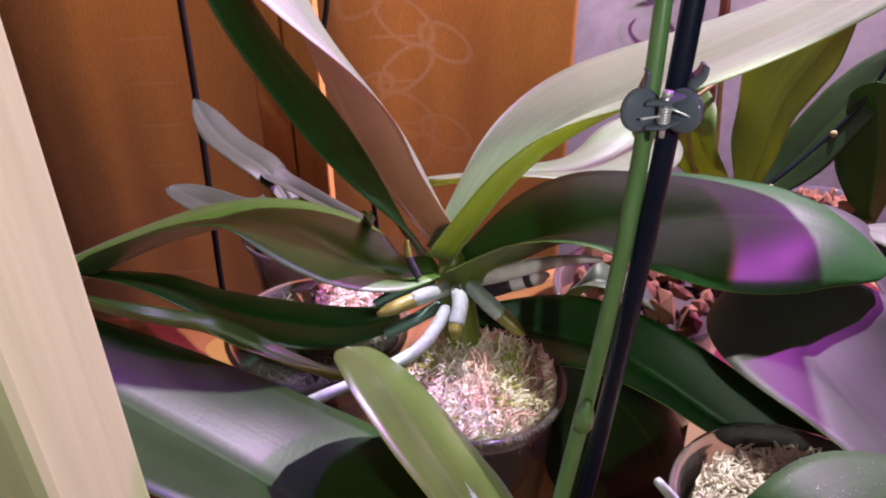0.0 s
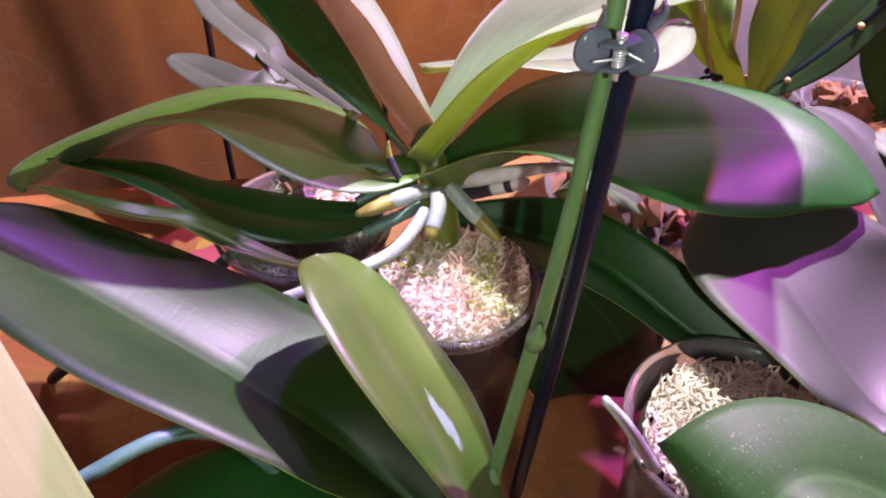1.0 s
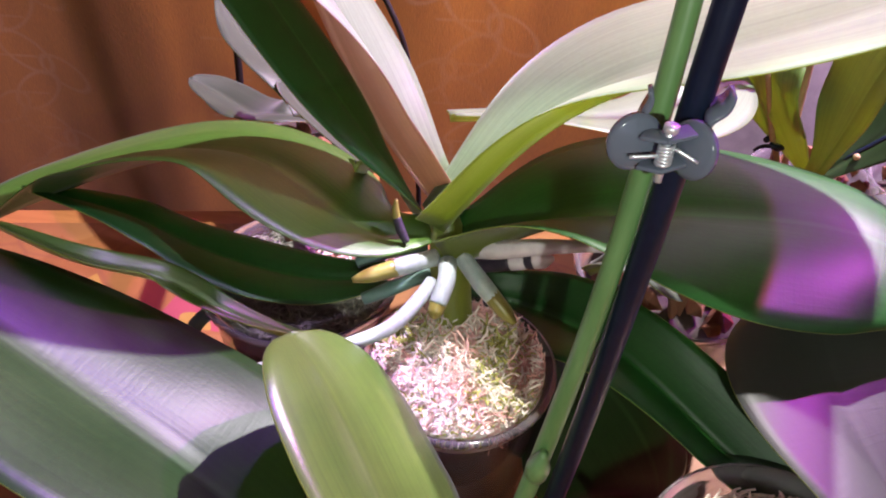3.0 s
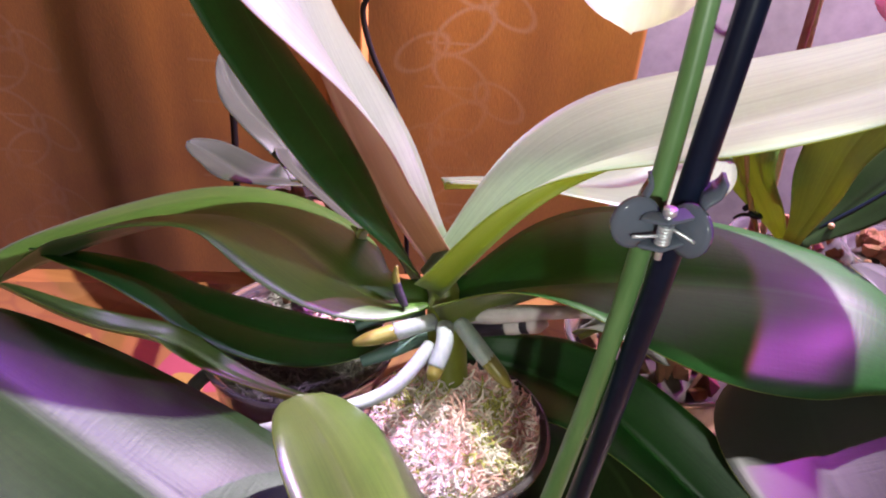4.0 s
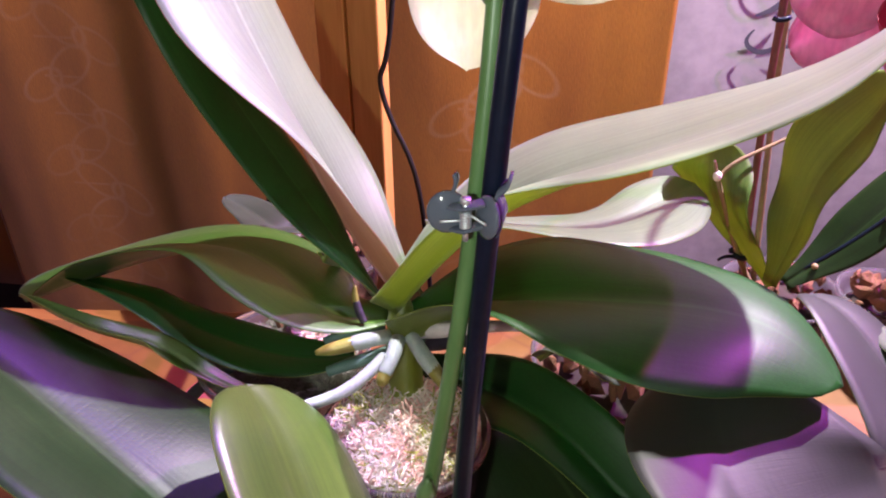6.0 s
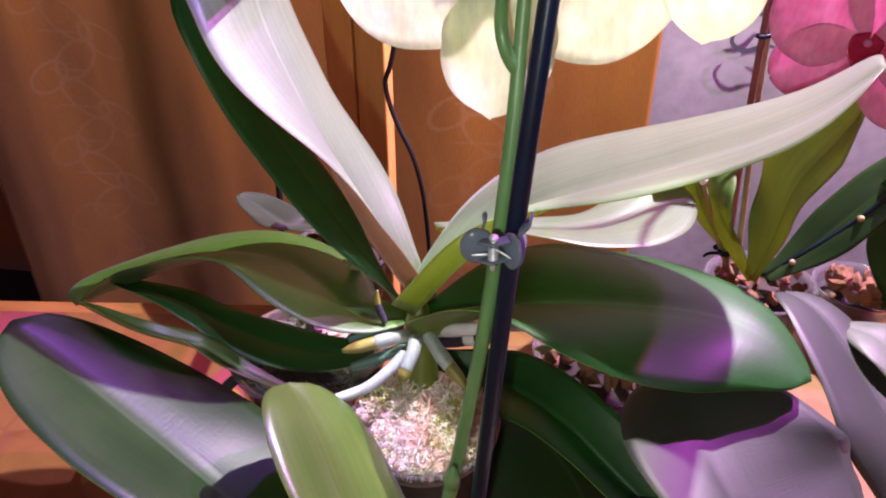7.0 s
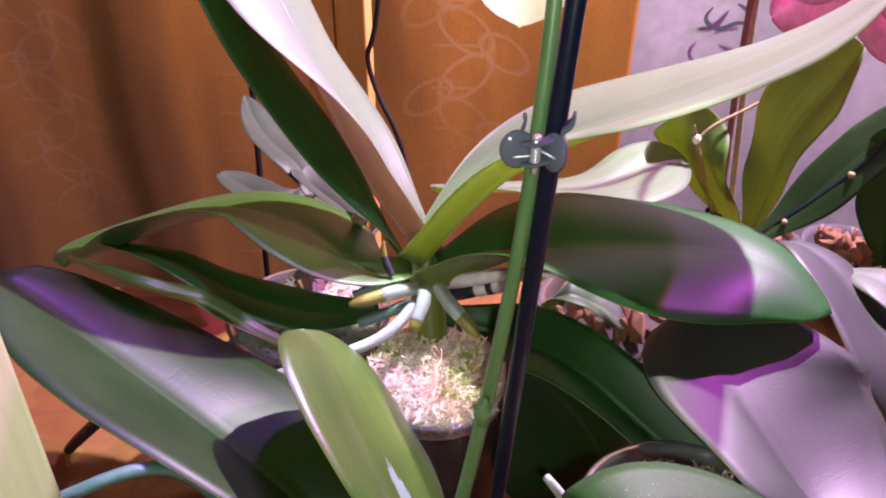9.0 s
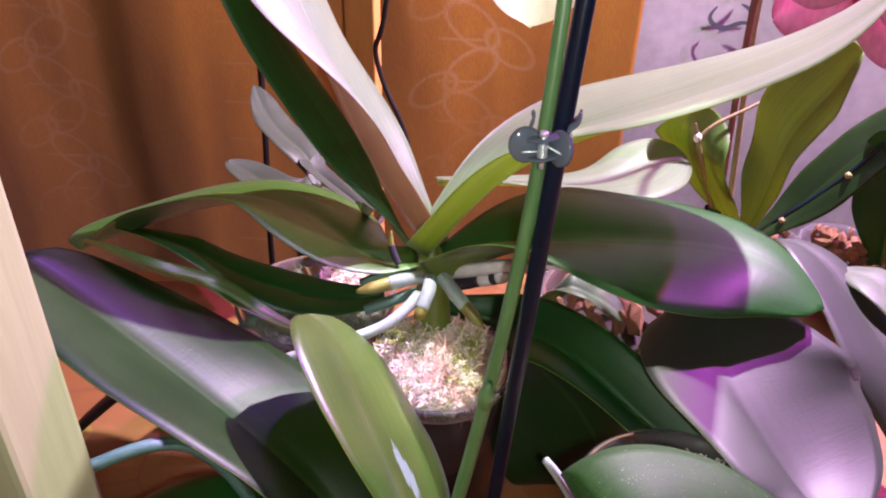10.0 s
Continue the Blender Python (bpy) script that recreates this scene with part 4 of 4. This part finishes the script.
def petal(name, parent, mat, length, width, place, cup=0.12, tipw=0.55, label="", seed=0):
    """One petal, rooted at the origin, along +y, facing +z."""
    bm = bmesh.new()
    n, w = 20, 5
    tops, lows = [], []
    for i in range(n):
        s = 1 - (1 - i / (n - 1)) ** 2
        half = width / 2 * (math.sin(math.pi * min(1, s * 0.5 / tipw) ** 0.8) if s < tipw else math.sqrt(max(0, 1 - ((s - tipw) / (1 - tipw)) ** 2.2))) if 0 < s < 1 else width * 0.02
        half = max(half, width * 0.04)
        a, b = [], []
        for k in range(-w, w + 1):
            f = k / w
            z = cup * width * (f * f - 0.3) + 0.05 * length * math.sin(s * 2.4) + 0.0012 * noise.noise(Vector((s * 6, f * 2, seed)))
            p = Vector((half * f, s * length, z))
            a.append(bm.verts.new(p))
            b.append(bm.verts.new(p - Vector((0, 0, 0.0008))))
        tops.append(a)
        lows.append(b)
    for i in range(n - 1):
        for k in range(2 * w):
            bm.faces.new((tops[i][k], tops[i][k + 1], tops[i + 1][k + 1], tops[i + 1][k]))
            bm.faces.new((lows[i][k + 1], lows[i][k], lows[i + 1][k], lows[i + 1][k + 1]))
        bm.faces.new((tops[i][0], tops[i + 1][0], lows[i + 1][0], lows[i][0]))
        bm.faces.new((tops[i][-1], lows[i][-1], lows[i + 1][-1], tops[i + 1][-1]))
    bm.transform(place)
    return finish(name, bm, mat, parent, label)


def flower(parent, at, target, roll, size, mat, lip, label, seed=0):
    """A moth-orchid flower: three sepals behind, two broad petals, a lip; it faces the target."""
    f = look(at, target, roll) @ Matrix.Rotation(radians(180), 4, "Y")
    f = Matrix.Translation(at) @ f.to_3x3().to_4x4()
    hub = tube("flower", [f @ Vector((0, 0, -0.012)), f @ Vector((0, 0, 0.0)), f @ Vector((0, 0, 0.006))], [0.002, 0.0034, 0.002], mat, parent, label, n=8)
    for a in (0, 128, -128):
        petal("sepal", hub, mat, size * 0.50, size * 0.37, f @ Matrix.Rotation(radians(a), 4, "Z") @ Matrix.Translation((0, 0, -0.002)), 0.10, 0.55, seed=seed + a)
    for a in (78, -78):
        petal("petal", hub, mat, size * 0.53, size * 0.50, f @ Matrix.Rotation(radians(a), 4, "Z") @ Matrix.Translation((0, 0, 0.001)), 0.06, 0.5, seed=seed + a)
    petal("lip", hub, lip, size * 0.24, size * 0.16, f @ Matrix.Rotation(radians(180), 4, "Z") @ Matrix.Rotation(radians(50), 4, "X") @ Matrix.Translation((0, 0, 0.003)), 0.4, 0.4, seed=seed + 9)
    return hub


flower(front, (0.0675, 0.288, 0.388), (0.022, 0.60, 0.425), 176, 0.118, PETAL_WHITE, PETAL_WHITE, "cream flower seen from behind")
tube("pedicel", [(0.0750, 0.2700, 0.358), (0.0715, 0.2685, 0.3635), (0.0682, 0.2700, 0.374), (0.0674, 0.281, 0.387)], [0.0027, 0.0026, 0.0024, 0.0020], SPIKE_GREEN, front, n=12)
flower(front, (0.135, 0.268, 0.416), (0.20, 0.55, 0.45), 178, 0.090, PETAL_WHITE, PETAL_WHITE, "cream flower seen from behind", 4)
tube("pedicel", [(0.0752, 0.276, 0.386), (0.100, 0.270, 0.402), (0.131, 0.262, 0.412)], [0.0022, 0.0018, 0.0016], SPIKE_GREEN, front, n=12)

# ---- orchid at the right, in a small clear pot ----
side = tagged(empty("orchid", (0.225, 0.24, 0.10)), "moth orchid with broad grey-green leaves beside a small moss pot", "orchid")
leaf("side_back", LEAF_NEAR_BLACK, LEAF_UNDER, side, "wide dusty leaf lying under the long leaf")
leaf("side_front", LEAF_SPECK, LEAF_UNDER, side, "dark glossy leaf with pale specks", blunt=3.5)
leaf("side_far", LEAF_NEAR_BLACK, LEAF_UNDER, side, "grey leaf with a lilac streak")
blade("leaf", [(0.345, 0.400, 0.090), (0.330, 0.420, 0.112), (0.312, 0.437, 0.126), (0.296, 0.450, 0.132), (0.280, 0.461, 0.130)], (0.022, 0.026, 0.022), (0.022, 0.026, 0.022), (6, 4, 0), (0, -6, -10), LEAF_SHEEN, LEAF_UNDER, side, "small grey-green leaf", seed=53)
tube("stem", [(0.225, 0.245, 0.06), (0.225, 0.240, 0.10), (0.225, 0.236, 0.13)], [0.010, 0.012, 0.008], LEAF_OLIVE, side)
small_pot = clear_pot("clear_pot", (0.156, 0.247, 0.0), 0.050, 0.040, 0.117, "clear plastic pot with pale moss on the table", POT_EARTH, 8)
lathe("moss_bed", [(0.041, -0.004), (0.040, 0.0), (0.030, 0.005), (0.016, 0.0085), (0.002, 0.0095)], (0.158, 0.247, 0.102), MOSS, small_pot, "matted pale moss")
fibres("sphagnum", (0.158, 0.247, 0.103), 0.044, 0.008, 2600, [MOSS, MOSS, MOSS], small_pot, "pale moss strands", 9, length=0.012, thick=0.00055)
tube("aerial_root", [(0.115, 0.225, 0.115), (0.100, 0.228, 0.14), (0.088, 0.230, 0.156)], [0.0028, 0.0026, 0.0018], ROOT_GREY, side, "pale young root", n=14)

# ---- plants at the back ----
left_back = tagged(empty("orchid", (-0.11, 0.59, 0.02)), "moth orchid with lilac-grey leaves at the back", "orchid")
leaf("back_a", LEAF_GREY, LEAF_UNDER, left_back, "dusty grey leaf")
leaf("back_b", LEAF_GREY, LEAF_UNDER, left_back, "pale lilac-grey leaf")
leaf("back_c", LEAF_GREY, LEAF_UNDER, left_back, "narrow pale leaf")
leaf("back_d", LEAF_BRIGHTENED, LEAF_UNDER, left_back, "broad pale leaf lying behind the tall ones")
right_back = tagged(empty("orchid", (0.25, 0.60, 0.02)), "moth orchid with tall green leaves and a magenta flower", "orchid")
leaf("back_tall", LEAF_LIT, LEAF_LIT, right_back, "tall mid-green leaf")
blade("leaf", [(0.25, 0.595, 0.07), (0.228, 0.600, 0.095), (0.205, 0.605, 0.125), (0.192, 0.605, 0.155), (0.188, 0.60, 0.185)], (0.026, 0.034, 0.032), (0.026, 0.036, 0.032), (38, 38, 38), (-38, -38, -38), LEAF_LIT, LEAF_LIT, right_back, "light green leaf")
blade("leaf", [(0.26, 0.60, 0.07), (0.29, 0.605, 0.10), (0.32, 0.61, 0.14), (0.345, 0.615, 0.17), (0.37, 0.62, 0.20)], (0.02, 0.022, 0.02), (0.02, 0.022, 0.02), (40, 40, 40), (-40, -40, -40), LEAF_DARKENED, LEAF_UNDER, right_back, "narrow grey leaf")
blade("leaf", [(0.372, 0.605, 0.045), (0.368, 0.602, 0.085), (0.362, 0.600, 0.120), (0.352, 0.598, 0.150), (0.340, 0.596, 0.180)], (0.020, 0.028, 0.024), (0.030, 0.036, 0.032), (55, 50, 45), (-35, -30, -30), LEAF_TOP, LEAF_TOP, right_back, "dark green leaf with a lighter edge", seed=52)
tube("dry_spike", [(0.240, 0.612, 0.055), (0.223, 0.610, 0.086), (0.207, 0.601, 0.125), (0.194, 0.594, 0.158)], [0.0024, 0.0022, 0.0020, 0.0018], TWIG_TAN, right_back, "cut tan flower spike", n=20)
tube("dry_spike", [(0.1945, 0.594, 0.158), (0.205, 0.597, 0.1705), (0.224, 0.602, 0.1815), (0.246, 0.607, 0.1945)], [0.0018, 0.0016, 0.0014, 0.0012], TWIG_TAN, right_back, n=16)
tube("dry_spike", [(0.1945, 0.594, 0.157), (0.1915, 0.593, 0.166), (0.1895, 0.592, 0.173)], [0.0018, 0.0016, 0.0009], TWIG_TAN, right_back, n=8)
bud = bmesh.new()
bmesh.ops.create_icosphere(bud, subdivisions=2, radius=0.0034, matrix=Matrix.Translation((0.1935, 0.5925, 0.1605)) @ Matrix.Diagonal((1, 1, 1.25, 1)))
part("bud", bud, MOSS, right_back, "pale dry bud scar")
branch = tube("dark_spike", [(0.258, 0.605, 0.070), (0.290, 0.605, 0.098), (0.321, 0.605, 0.134), (0.345, 0.606, 0.175), (0.365, 0.61, 0.24)], [0.0020, 0.0018, 0.0018, 0.0016, 0.0014], STAKE_BLACK, right_back, "thin dark flower spike", n=30)
for at, r in (((0.321, 0.603, 0.134), 0.0030), ((0.279, 0.600, 0.088), 0.0026)):
    b = bmesh.new()
    bmesh.ops.create_icosphere(b, subdivisions=2, radius=r, matrix=Matrix.Translation(at))
    part("spike_node", b, TWIG_TAN, branch, "pale node")
red = tagged(tube("plant_stake", [(0.236, 0.623, 0.004), (0.229, 0.623, 0.10), (0.222, 0.623, 0.206), (0.217, 0.623, 0.33), (0.210, 0.623, 0.48)], [0.0027], STAKE_RED, n=24), "brown-red plant stake in the back pot", "plant stake")
tie = tagged(empty("plant_tie", (0.223, 0.610, 0.086)), "small black tie on the tan spike", "plant tie")
tube("loop", [(0.219, 0.606, 0.087), (0.224, 0.604, 0.086), (0.229, 0.607, 0.085), (0.229, 0.614, 0.085), (0.222, 0.616, 0.086), (0.218, 0.612, 0.087)], [0.0024], STAKE_BLACK, tie, n=20)
tube("tail", [(0.221, 0.605, 0.086), (0.212, 0.600, 0.088), (0.207, 0.598, 0.085)], [0.0016, 0.0014, 0.0010], STAKE_BLACK, tie, n=8)
ring = tagged(tube("plant_tie", [(0.2135, 0.6195, 0.271), (0.218, 0.6185, 0.270), (0.2235, 0.6195, 0.271), (0.2245, 0.6235, 0.271)], [0.0018], STAKE_BLACK, n=14), "dark tie ring on the brown-red stake", "plant tie")
flower(right_back, (0.249, 0.480, 0.312), (0.10, 0.10, 0.42), 8, 0.108, PETAL_PINK, LIP_RED, "magenta flower facing the room", 7)
tube("pedicel", [(0.250, 0.490, 0.316), (0.246, 0.515, 0.345), (0.236, 0.55, 0.37)], [0.0018, 0.0016, 0.0018], SPIKE_GREEN, right_back, n=14)
tube("flower_spike", [(0.243, 0.625, 0.05), (0.231, 0.629, 0.18), (0.224, 0.628, 0.30), (0.230, 0.59, 0.375), (0.240, 0.53, 0.392)], [0.0026, 0.0024, 0.0022, 0.0020, 0.0014], TWIG_TAN, right_back, n=40)
for k, (x, y, r) in enumerate(((0.262, 0.615, 0.046), (0.345, 0.625, 0.036))):
    p = clear_pot("clear_pot", (x, y, 0.0), r, r * 0.8, 0.056, "low clear pot of bark on the table", POT_EARTH, 20 + k)
    chunks((x, y, 0.052), r * 0.9, 40, 0.007, p, 22 + k)
p = clear_pot("clear_pot", (-0.115, 0.585, 0.0), 0.045, 0.036, 0.060, "clear pot of bark behind the large orchid", POT_EARTH, 30)
chunks((-0.115, 0.585, 0.056), 0.040, 30, 0.007, p, 31)
